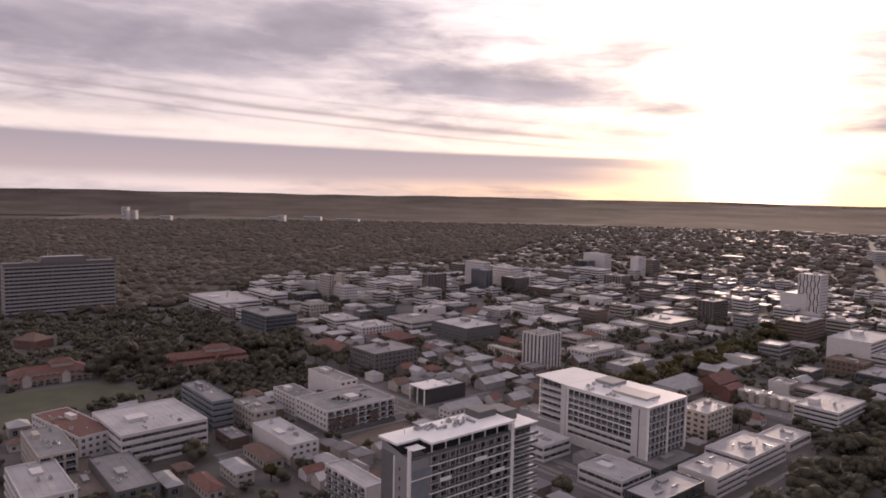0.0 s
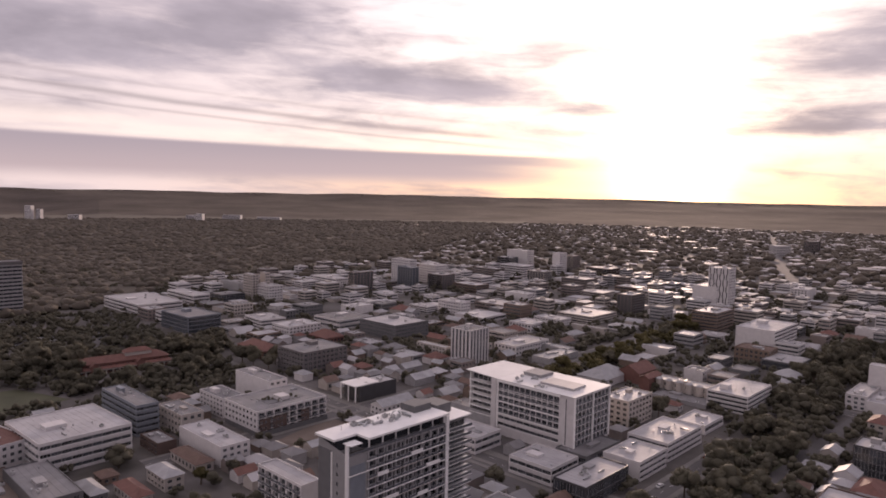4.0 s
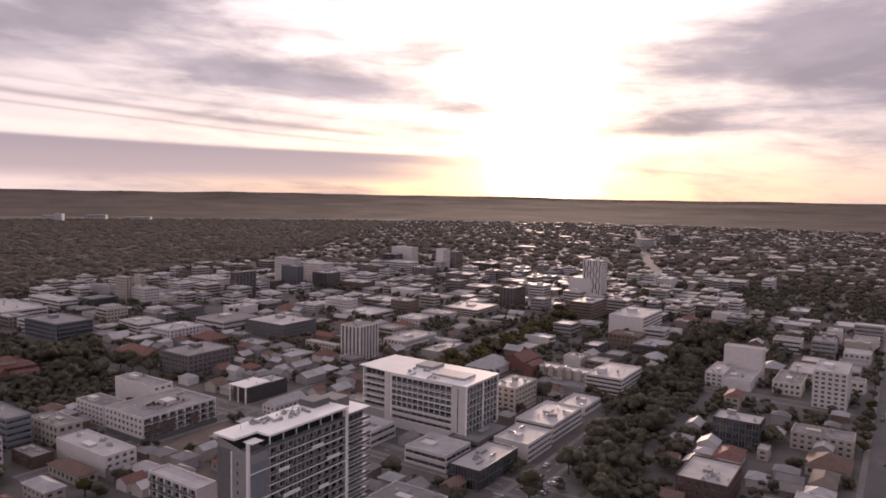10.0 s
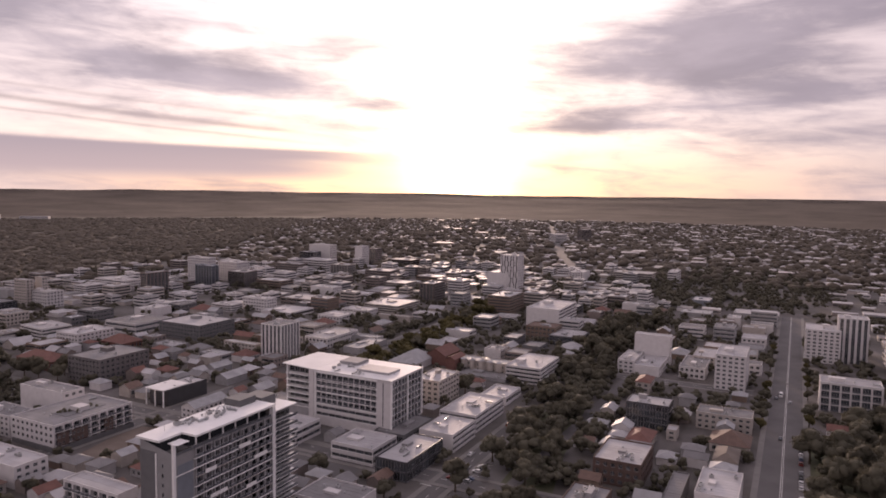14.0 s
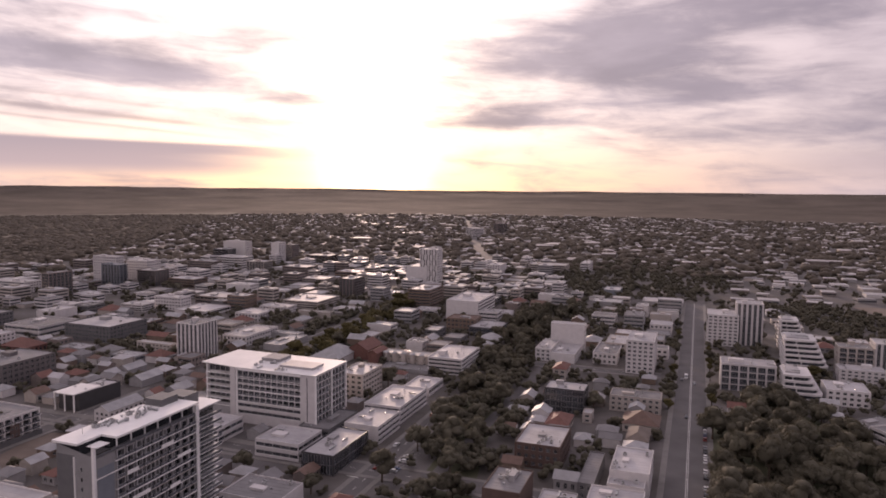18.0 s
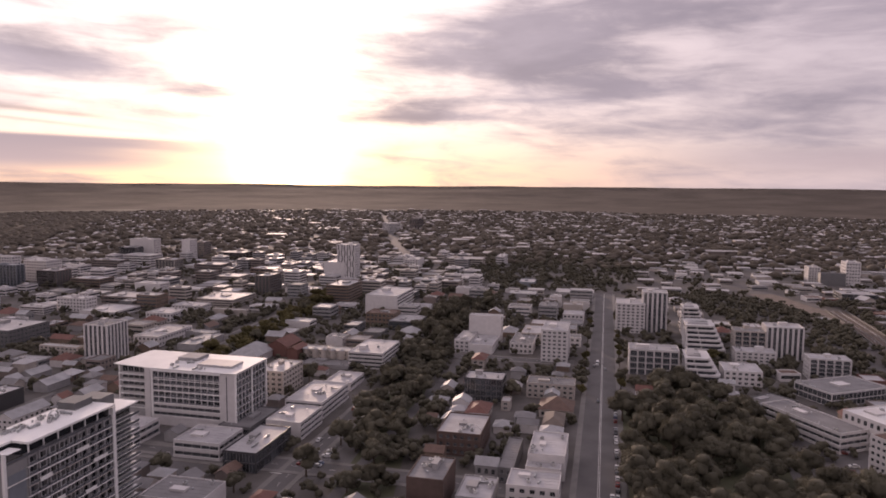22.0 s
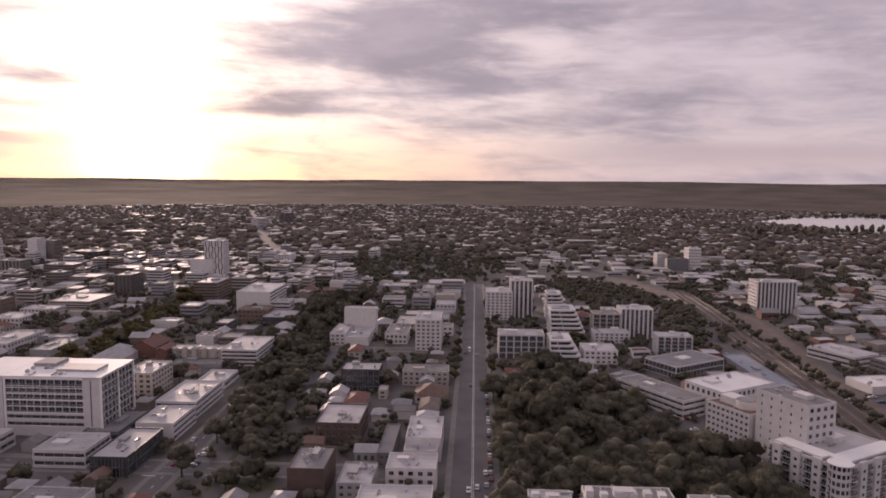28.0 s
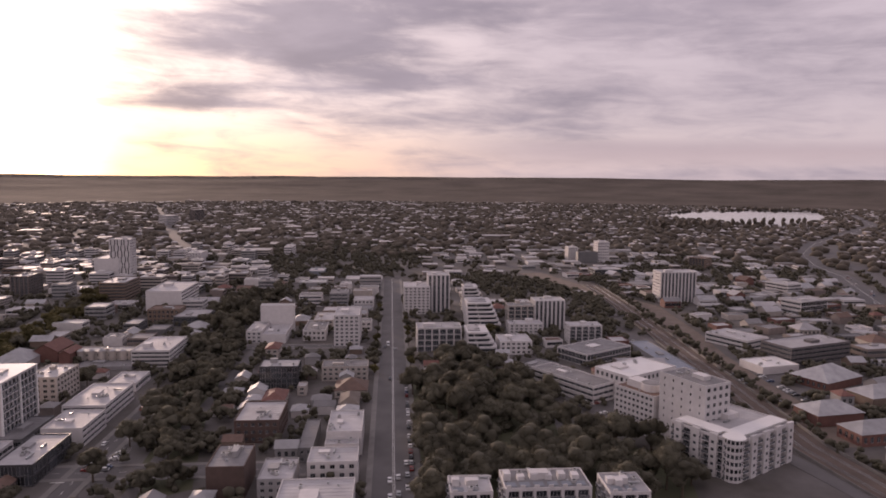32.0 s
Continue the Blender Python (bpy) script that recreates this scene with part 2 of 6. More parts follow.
UNIT = material("rooftop_unit_paint", (0.40, 0.40, 0.40), 0.6, var=0.15, obrand=0.25)
RAIL = material("smoked_glass_balustrade", (0.13, 0.135, 0.15), 0.2, var=0.1, obrand=0.1)
ASPHALT = material("asphalt", (0.115, 0.108, 0.108), 0.9, var=0.22, scale=0.08, fine=4, bump=0.1)
PAVE = material("concrete_paving", (0.19, 0.18, 0.17), 0.9, var=0.2, scale=0.2)
LINE = material("road_line_paint", (0.62, 0.61, 0.58), 0.7, var=0.15)
GRASS = material("mown_grass", (0.085, 0.088, 0.05), 0.95, var=0.25, scale=0.06, fine=2.5)
SAND = material("bare_sandy_ground", (0.17, 0.135, 0.112), 0.95, var=0.25, scale=0.1)
RAILBED = material("brown_ballast", (0.115, 0.085, 0.07), 0.95, var=0.3, scale=0.1)
LEAF = material("dark_foliage", (0.120, 0.112, 0.082), 0.85, var=0.25, scale=0.12, fine=1.2, obrand=0.25, spec=0.15, sheen=0.05, through_leaf=0.3)
LEAF2 = material("yellow_green_foliage", (0.12, 0.106, 0.05), 0.85, var=0.25, scale=0.12, fine=1.2, obrand=0.2, spec=0.15, through_leaf=0.35)
LEAF3 = material("distant_foliage", (0.1, 0.086, 0.07), 0.9, var=0.2, scale=0.006, fine=0.05, island=0.08, spec=0.1, sheen=0.04)
BARK = material("bark", (0.10, 0.075, 0.055), 0.9, var=0.25)
WATER = material("still_water", (0.05, 0.055, 0.06), 0.05, var=0.05, spec=0.8)
TYRE = material("black_rubber", (0.02, 0.02, 0.02), 0.8, var=0.1)
CARS = [material("white_car_paint", (0.62, 0.62, 0.62), 0.3), material("silver_car_paint", (0.36, 0.37, 0.38), 0.3, metal=0.5),
        material("black_car_paint", (0.03, 0.03, 0.033), 0.25), material("red_car_paint", (0.22, 0.03, 0.025), 0.3), material("blue_car_paint", (0.05, 0.08, 0.16), 0.3)]
HOUSEROOF = material("suburb_roofs", (0.37, 0.35, 0.35), 0.66, var=0.2, scale=0.02, island=0.5)
HOUSEWALL = material("suburb_walls", (0.24, 0.205, 0.18), 0.8, var=0.15, scale=0.05, island=0.3)
# scrub of the far hills, its base colour toned to include distance haze
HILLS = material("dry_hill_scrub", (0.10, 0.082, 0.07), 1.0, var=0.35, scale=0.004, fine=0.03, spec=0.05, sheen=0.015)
SUBURB = material("suburb_ground", (0.118, 0.108, 0.106), 0.9, var=0.4, scale=0.03, fine=0.18, col2=(0.062, 0.055, 0.047))


# ---- mesh building ----
class MB:
    """Collects faces of one part."""

    def __init__(self):
        self.v, self.f, self.mi = [], [], []

    def face(self, *pts, mi=0):
        i = len(self.v)
        self.v.extend(tuple(p) for p in pts)
        self.f.append(tuple(range(i, i + len(pts))))
        self.mi.append(mi)

    def box(self, x0, y0, z0, x1, y1, z1, mi=0, m=None):
        c = [(x, y, z) for z in (z0, z1) for y in (y0, y1) for x in (x0, x1)]
        if m is not None:
            c = [tuple(m @ Vector(p)) for p in c]
        i = len(self.v)
        self.v.extend(c)
        for f in ((0, 2, 3, 1), (4, 5, 7, 6), (0, 1, 5, 4), (1, 3, 7, 5), (3, 2, 6, 7), (2, 0, 4, 6)):
            self.f.append(tuple(i + k for k in f))
            self.mi.append(mi)
        return self

    def quad_sheet(self, x0, x1, z0, z1, mi):
        ids = []
        for p in ((x0, 0.0, z0), (x1, 0.0, z0), (x1, 0.0, z1), (x0, 0.0, z1)):
            if p not in self.v:
                self.v.append(p)
            ids.append(self.v.index(p))
        self.f.append(tuple(ids))
        self.mi.append(mi)

    def cyl(self, x, y, z0, z1, r0, r1=None, n=12, mi=0):
        r1 = r0 if r1 is None else r1
        i = len(self.v)
        for z, r in ((z0, r0), (z1, r1)):
            self.v.extend((x + r * math.cos(6.28318 * k / n), y + r * math.sin(6.28318 * k / n), z) for k in range(n))
        for k in range(n):
            self.f.append((i + k, i + (k + 1) % n, i + n + (k + 1) % n, i + n + k))
            self.mi.append(mi)
        self.f.append(tuple(i + n + k for k in range(n)))
        self.f.append(tuple(i + k for k in reversed(range(n))))
        self.mi += [mi, mi]
        return self

    def mesh(self, name, *mats):
        me = bpy.data.meshes.new(name)
        me.from_pydata(self.v, [], self.f)
        for m in mats:
            me.materials.append(m)
        if len(mats) > 1:
            me.polygons.foreach_set("material_index", self.mi)
        me.update()
        return me


def part(name, mb, mat, parent, label="", at=None, turn=0.0):
    """One mesh object under a thing. mb: MB or a ready mesh."""
    me = mb.mesh(name, *(mat if isinstance(mat, tuple) else (mat,))) if isinstance(mb, MB) else mb
    ob = new(name, me)
    ob.parent = parent
    if at is not None:
        ob.matrix_basis = pose(*at, 0, 0, turn)
    return tagged(ob, label) if label else ob


def thing(name, x, y, z, rot, label, category, group="", kind=""):
    e = new(name)
    e.empty_display_size = 0.5
    e.matrix_basis = pose(x, y, z, 0, 0, rot)
    return tagged(e, label, category, group, kind)


def structure(name, mb, mat, label, category):
    ob = new(name, mb.mesh(name, *(mat if isinstance(mat, tuple) else (mat,))))
    return tagged(ob, label, category, kind="structure")


# ---- buildings ----
VIEW = (-18.0, -14.0)
FOOT = []                      # footprints: centre, half sizes, turn
PANE = {}


def pane_mesh(w, h, bars):
    """A window: glass with a frame and mullions, lying in x-z, looking to -y."""
    key = (round(w, 2), round(h, 2), bars)
    if key not in PANE:
        b = MB()
        t = 0.08
        xs = [0.0]
        for i in range(max(bars, 1)):
            xs += [t + i * (w - t) / max(bars, 1), (i + 1) * (w - t) / max(bars, 1)]
        xs.append(w)
        zs = [0.0, t, h - t, h]
        for i in range(len(xs) - 1):
            for j in range(3):
                glass = j == 1 and i % 2 == 1
                b.quad_sheet(xs[i], xs[i + 1], zs[j], zs[j + 1], 0 if glass else 1)
        PANE[key] = b.mesh("window", GLASS, FRAME)
    return PANE[key]


STYLE = {  # bay, window width share, sill, head (shares of the storey), recess, mullions
    "p": (3.5, 0.52, 0.30, 0.80, 0.22, 2), "s": (4.2, 0.985, 0.32, 0.78, 0.25, 3), "g": (3.2, 0.93, 0.06, 0.93, 0.18, 2),
    "b": (4.8, 0.80, 0.06, 0.86, 1.3, 3), "h": (3.4, 0.93, 0.05, 0.94, 0.6, 2), "t": (3.6, 0.86, 0.05, 0.86, 1.1, 2),
    "v": (8.0, 0.99, 0.44, 0.97, 0.9, 2), "l": (2.5, 0.62, 0.28, 0.76, 0.35, 1), "r": (5.4, 0.16, 0.35, 0.72, 0.2, 1), "z": (4.0, 0.34, 0.02, 0.98, 0.25, 1), "t2": (3.6, 0.55, 0.0, 1.0, 0.5, 2), "w": None,
}


def facade(emp, wall, side, ln, h, n, style, near, base=0.0, off=0.0, top=None):
    """Wall with openings on one side ('R': along x, 'L': along y) and the windows and balconies in them."""
    def P(s, z, o):
        return (s + off, -o, z) if side == "R" else (-o, s + off, z)

    st = STYLE[style]
    if st is None or ln < 2.5:
        wall.face(P(0, 0, 0), P(ln, 0, 0), P(ln, h, 0), P(0, h, 0))
        return
    bay, share, sill, head, rec, bars = st
    top = h - (0.7 if n > 1 else 0.5) if top is None else top
    sh = (top - base) / n
    nb = max(1, round((ln - 0.8) / bay))
    bw = (ln - 0.8) / nb
    ww = bw * share
    if base > 0:
        wall.face(P(0, 0, 0), P(ln, 0, 0), P(ln, base, 0), P(0, base, 0))
    wall.face(P(0, top, 0), P(ln, top, 0), P(ln, h, 0), P(0, h, 0))
    row = None if near else MB()
    for k in range(n):
        zb = base + k * sh
        z0, z1, zt = zb + sill * sh, zb + head * sh, zb + sh
        wall.face(P(0, zb, 0), P(ln, zb, 0), P(ln, z0, 0), P(0, z0, 0))
        wall.face(P(0, z1, 0), P(ln, z1, 0), P(ln, zt, 0), P(0, zt, 0))
        if style == "s":
            # sill band standing proud of the glazing
            o = 0.32
            wall.face(P(-o, zb, o), P(ln, zb, o), P(ln, z0, o), P(-o, z0, o))
            wall.face(P(-o, z0, o), P(ln, z0, o), P(ln, z0, 0), P(0, z0, 0))
            wall.face(P(-o, zb, o), P(ln, zb, o), P(ln, zb, 0), P(0, zb, 0))
            wall.face(P(ln, zb, o), P(ln, zb, 0), P(ln, z0, 0), P(ln, z0, o))
        last = 0.0
        for i in range(nb):
            s0 = 0.4 + i * bw + (bw - ww) / 2 + (0.45 * (1 if (k // 2 + i) % 2 else -1) if style == "z" else 0)
            s1 = s0 + ww
            wall.face(P(last, z0, 0), P(s0, z0, 0), P(s0, z1, 0), P(last, z1, 0))
            last = s1
            for a, b_ in (((s0, z0), (s1, z0)), ((s1, z0), (s1, z1)), ((s1, z1), (s0, z1)), ((s0, z1), (s0, z0))):
                wall.face(P(*a, 0), P(*b_, 0), P(*b_, -rec), P(*a, -rec))
            if near:
                me = pane_mesh(ww, z1 - z0, bars)
                if side == "R":
                    part("window", me, None, emp, at=(s0 + off, rec - 0.03, z0))
                else:
                    part("window", me, None, emp, at=(rec - 0.03, s1 + off, z0), turn=-90)
                if style in ("b", "t", "h"):
                    balcony(emp, side, s0 + off, ww, z0, style)
            else:
                row.face(P(s0, z0, -rec + .03), P(s1, z0, -rec + .03), P(s1, z1, -rec + .03), P(s0, z1, -rec + .03))
                for j in range(1, bars):
                    x = s0 + ww * j / bars
                    row.face(P(x - .06, z0, -rec + .06), P(x + .06, z0, -rec + .06), P(x + .06, z1, -rec + .06), P(x - .06, z1, -rec + .06), mi=1)
                if style in ("b", "t", "h"):
                    o = 0.5 if style == "b" else 0.05
                    for a, b_, z_, y_ in ((z0, z0 + 1.0, 0, 2),):
                        row.face(P(s0, a, o), P(s1, a, o), P(s1, b_, o), P(s0, b_, o), mi=2)
                        row.face(P(s0, a, 0), P(s1, a, 0), P(s1, a, o), P(s0, a, o), mi=3)
        wall.face(P(last, z0, 0), P(ln, z0, 0), P(ln, z1, 0), P(last, z1, 0))
    if row is not None:
        part("glazing", row, (GLASS, FRAME, RAIL, WHITE), emp)["kind"] = "stuff"


BALC = {}


def balcony(emp, side, s0, ww, z0, style):
    key = (round(ww, 2), style)
    if key not in BALC:
        b = MB()
        o = {"b": 0.7, "t": 0.55, "h": 0.06}[style]
        b.box(0, -o, -0.14, ww, 1.0, 0.02, 1)
        b.box(0.03, -o, 0.04, ww - 0.03, -o + 0.05, 1.0, 0)
        b.box(0, -o - 0.02, 1.0, ww, -o + 0.07, 1.06, 2)
        if o > 0.2:
            for x in (0.03, ww - 0.08):
                b.box(x, -o + 0.05, 0.04, x + 0.05, 0, 1.0, 0)
        BALC[key] = b.mesh("balcony", RAIL, WHITE, FRAME)
    if side == "R":
        part("balcony", BALC[key], None, emp, at=(s0, 0, z0))
    else:
        part("balcony", BALC[key], None, emp, at=(0, s0 + ww, z0), turn=-90)


UNITS = []


def unit_meshes():
    b = MB().box(-0.9, -0.6, 0.15, 0.9, 0.6, 1.3)
    b.box(-0.8, -0.5, 0, -0.6, 0.5, 0.15).box(0.6, -0.5, 0, 0.8, 0.5, 0.15)
    b.cyl(0, 0, 1.3, 1.42, 0.45, n=10, mi=1)
    UNITS.append(b.mesh("rooftop_unit", UNIT, TYRE))
    b = MB().cyl(0, 0, 0, 0.5, 0.28, n=10).cyl(0, 0, 0.5, 0.75, 0.5, 0.35, n=10)
    UNITS.append(b.mesh("roof_vent", STEEL))
    b = MB().box(-1.6, -0.35, 0.25, 1.6, 0.35, 0.85).box(-1.5, -0.3, 0, -1.3, 0.3, 0.25).box(1.3, -0.3, 0, 1.5, 0.3, 0.25)
    b.box(1.6, -0.45, 0.1, 2.6, 0.45, 1.0, 1)
    UNITS.append(b.mesh("duct", STEEL, UNIT))


unit_meshes()
NAMES = {"pale": "pale metal", "white": "white metal", "grey": "grey membrane", "tin": "weathered tin", "red": "red tiled", "brown": "brown tiled", "tan": "tan gravel", "blue": "blue-grey metal"}
WNAME = {"white": "white-rendered", "cream": "cream-rendered", "grey": "grey concrete", "dgrey": "dark grey clad", "taupe": "taupe brick", "brick": "dark brown brick",
         "redbrick": "red brick", "brown": "brown-rendered", "black": "black-clad", "slate": "slate-grey brick", "bluegrey": "blue-grey panelled"}
NUM = ["", "one", "two", "three", "four", "five", "six", "seven", "eight", "nine", "ten", "eleven", "twelve", "thirteen", "fourteen", "fifteen", "sixteen"]


def B(x, y, rot, w, d, h, n, fl, fr, wall="white", roof="pale", label="", shape="flat", plant=True, base=0.0, z=0.0, group="", kindname="", facades=True):
    """A building whose near corner stands at (x, y); w along its right-hand face, d along its left-hand one."""
    ca, sa = math.cos(radians(rot)), math.sin(radians(rot))
    cx, cy = x + ca * w / 2 - sa * d / 2, y + sa * w / 2 + ca * d / 2
    FOOT.append((cx, cy, w / 2, d / 2, rot))
    dist = math.hypot(cx - VIEW[0], cy - VIEW[1])
    near = dist < 405
    flats = bool({fl, fr} & set("bht"))
    kindname = kindname or "apartment_building" if flats else "low_building" if n == 1 else "office_building"
    if not label:
        label = "%s %s-storey %s with %s roof" % (WNAME[wall], NUM[n], {"apartment_building": "apartment block with balconies", "low_building": "commercial shed", "office_building": "office block"}.get(kindname, "house"), NAMES[roof])
    e = thing(kindname, x, y, z, rot, label, {"apartment_building": "apartment building", "low_building": "shed", "office_building": "office building"}.get(kindname, "house"), group)
    rnd = random.Random(int(x * 31 + y * 17))
    body = MB()
    if facades:
        facade(e, body, "R", w, h, n, fr, near, base)
        facade(e, body, "L", d, h, n, fl, near, base)
    body.face((w, 0, 0), (w, d, 0), (w, d, h), (w, 0, h))
    body.face((0, d, 0), (w, d, 0), (w, d, h), (0, d, h))
    t, rz = 0.28, h - 0.55
    if shape == "flat":
        # parapet: top and inner faces
        for a, b_, c, q in (((0, 0), (w, 0), (w - t, t), (t, t)), ((w, 0), (w, d), (w - t, d - t), (w - t, t)), ((w, d), (0, d), (t, d - t), (w - t, d - t)), ((0, d), (0, 0), (t, t), (t, d - t))):
            body.face((*a, h), (*b_, h), (*c, h), (*q, h))
            body.face((*q, h), (*c, h), (*c, rz), (*q, rz))
    part("shell", body, WALL[wall], e)
    rf = MB()
    if shape == "flat":
        if dist < 700:
            prof = [t]
            k = t + 1.4
            while k < w - t - 0.8:
                prof += [k, k + 0.02, k + 0.14, k + 0.16]
                k += 2.8
            prof.append(w - t)
            for i, xx in enumerate(prof):
                zz = rz + (0.06 if 0 < i < len(prof) - 1 and (i - 1) % 4 in (1, 2) else 0)
                rf.v += [(xx, t, zz), (xx, d - t, zz)]
            rf.f += [(2 * i, 2 * i + 2, 2 * i + 3, 2 * i + 1) for i in range(len(prof) - 1)]
            rf.mi += [0] * (len(prof) - 1)
        else:
            rf.box(t, t, rz - 0.3, w - t, d - t, rz)
    elif shape == "hip":
        o, rh = 0.6, min(w, d) * 0.28
        if w >= d:
            a, b_ = (d / 2, d / 2), (w - d / 2, d / 2)
        else:
            a, b_ = (w / 2, w / 2), (w / 2, d - w / 2)
        c = [(-o, -o, h), (w + o, -o, h), (w + o, d + o, h), (-o, d + o, h)]
        A, Bp = (*a, h + rh), (*b_, h + rh)
        if w >= d:
            rf.face(c[0], c[1], Bp, A), rf.face(c[2], c[3], A, Bp), rf.face(c[1], c[2], Bp), rf.face(c[3], c[0], A)
        else:
            rf.face(c[0], c[1], A), rf.face(c[1], c[2], Bp, A), rf.face(c[2], c[3], Bp), rf.face(c[3], c[0], A, Bp)
        rf.face(*[(p[0], p[1], h - 0.05) for p in c])
        for i in range(4):
            p, q = c[i], c[(i + 1) % 4]
            rf.face((p[0], p[1], h - 0.05), (q[0], q[1], h - 0.05), q, p)
    elif shape == "gable":
        o, rh = 0.5, min(w, d) * 0.3
        if w >= d:
            rf.face((-o, -o, h), (w + o, -o, h), (w + o, d / 2, h + rh), (-o, d / 2, h + rh))
            rf.face((-o, d + o, h), (w + o, d + o, h), (w + o, d / 2, h + rh), (-o, d / 2, h + rh))
            for xx in (0, w):
                body = MB()
                body.face((xx, 0, h), (xx, d, h), (xx, d / 2, h + rh - 0.1))
                part("gable", body, WALL[wall], e)
        else:
            rf.face((-o, -o, h), (-o, d + o, h), (w / 2, d + o, h + rh), (w / 2, -o, h + rh))
            rf.face((w + o, -o, h), (w + o, d + o, h), (w / 2, d + o, h + rh), (w / 2, -o, h + rh))
            for yy in (0, d):
                body = MB()
                body.face((0, yy, h), (w, yy, h), (w / 2, yy, h + rh - 0.1))
                part("gable", body, WALL[wall], e)
    part("roof", rf, ROOF[roof], e)
    if shape == "flat" and plant and min(w, d) > 9:
        pw, pd = min(w * rnd.uniform(0.12, 0.28), 9), min(d * rnd.uniform(0.14, 0.3), 7)
        px, py = rnd.uniform(0.2, 0.7) * (w - pw), rnd.uniform(0.35, 0.8) * (d - pd)
        ph = rnd.uniform(1.6, 2.6) if n > 3 else rnd.uniform(0.7, 1.2)
        b = MB().box(px, py, rz, px + pw, py + pd, rz + ph)
        b.box(px - 0.15, py - 0.15, rz + ph, px + pw + 0.15, py + pd + 0.15, rz + ph + 0.15)
        part("plant_room", b, WALL["grey" if wall in ("dgrey", "taupe", "brown", "brick", "black") else wall], e)
        qx, qy = rnd.uniform(0.25, 0.75) * w, rnd.uniform(0.25, 0.75) * d
        for i in range(rnd.randint(6, 10) if dist < 460 else 4 if dist < 800 else 1):
            ux, uy = (rnd.uniform(1.5, w - 1.5), rnd.uniform(1.5, d - 1.5)) if i < 3 else (min(max(qx + rnd.gauss(0, 1) * 2.6, 1.5), w - 1.5), min(max(qy + rnd.gauss(0, 1) * 2.2, 1.5), d - 1.5))
            if px - 2 < ux < px + pw + 2 and py - 1.5 < uy < py + pd + 1.5:
                continue
            me = UNITS[rnd.choice((0, 0, 1, 1, 2))]
            part(me.name.split(".")[0], me, None, e, at=(ux, uy, rz), turn=rnd.choice((0, 90)))
    return e


# ---- setting ----
UA = radians(40.3)
U, V = (math.cos(UA), math.sin(UA)), (-math.sin(UA), math.cos(UA))


def land(x, y):
    """Height of the land: level for some three kilometres, then climbing to the hills on the horizon; the river flat reaches farther."""
    r, az = math.hypot(x, y), math.degrees(math.atan2(x, y))
    k = min(1.0, max(0.0, (-20.0 - az) / 5.0)) * min(1.0, max(0.0, (az + 80.0) / 10.0))
    start = 2850.0 + 850.0 * k
    if r < start:
        return 0.0
    q = (r - start) / (4850.0 - start)
    return 97.0 * q ** 1.5 + q * (11.0 * noise.noise((x / 900, y / 900, 0.3)) + 6.0 * noise.noise((x / 300, y / 300, 1.7)))


def inside(poly, x, y):
    c = False
    for i in range(len(poly)):
        (x0, y0), (x1, y1) = poly[i - 1], poly[i]
        if (y0 > y) != (y1 > y) and x < (x1 - x0) * (y - y0) / (y1 - y0) + x0:
            c = not c
    return c


PARK_EAST = [(283, 228), (345, 231), (336, 185), (300, 140), (262, 118), (270, 62), (225, 40), (205, 70), (160, 118), (215, 168)]
PARK_MID = [(92, 222), (132, 272), (198, 352), (336, 495), (420, 560), (434, 500), (310, 415), (222, 325), (168, 262), (118, 205)]
COLLEGE = [(-330, 440), (-420, 630), (-321, 688), (-263, 713), (-101, 570), (-62, 500), (-108, 430), (-170, 440), (-200, 470), (-265, 430)]
OVAL = [(-275, 395), (-215, 440), (-175, 418), (-225, 345), (-300, 330)]
YELLOW = [(108, 452), (179, 513), (335, 685), (345, 650), (188, 488), (122, 440)]
RAILTREES = [(700, 440), (680, 330), (545, 205), (452, 165), (505, 240), (600, 380), (640, 450)]
LAKE = [(2166, 745), (2480, 700), (2720, 560), (2781, 356), (2480, 290), (2173, 262), (1873, 312), (1880, 430), (1990, 590)]
RIVER = [(-2500, 3050), (-2150, 3120), (-1930, 3080), (-1420, 3020), (-1460, 2960), (-1800, 2840), (-2350, 2800)]
FOREST_Y, FOREST_X = (300, 560, 615, 729, 1015, 1117, 1520, 2294, 3200), (-600, -430, -393, -287, -190, -80, 143, 400, 800)


def in_forest(x, y):
    if y < 300 or x < -900 and y < 560:
        return False
    if inside(OVAL, x, y) or inside(COLLEGE, x, y) or inside(RIVER, x, y):
        return False
    return x < np.interp(y, FOREST_Y, FOREST_X)


b = MB()
rings, seg = [0, 60, 140, 260, 420, 650, 950, 1400, 1900, 2400, 2850, 3050, 3250, 3450, 3650, 3850, 4050, 4200, 4350, 4500, 4620, 4720, 4800, 4860, 4900], 288
gv = [(0, 0, 0)]
for r in rings[1:]:
    gv += [(r * math.sin(6.283185 * k / seg), r * math.cos(6.283185 * k / seg), land(r * math.sin(6.283185 * k / seg), r * math.cos(6.283185 * k / seg))) for k in range(seg)]
gf = [(0, 1 + (k + 1) % seg, 1 + k) for k in range(seg)]
for j in range(len(rings) - 2):
    o = 1 + j * seg
    gf += [(o + k, o + (k + 1) % seg, o + seg + (k + 1) % seg, o + seg + k) for k in range(seg)]
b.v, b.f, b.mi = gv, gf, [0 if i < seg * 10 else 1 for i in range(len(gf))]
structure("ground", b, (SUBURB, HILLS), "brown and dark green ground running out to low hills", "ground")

ROADS = []


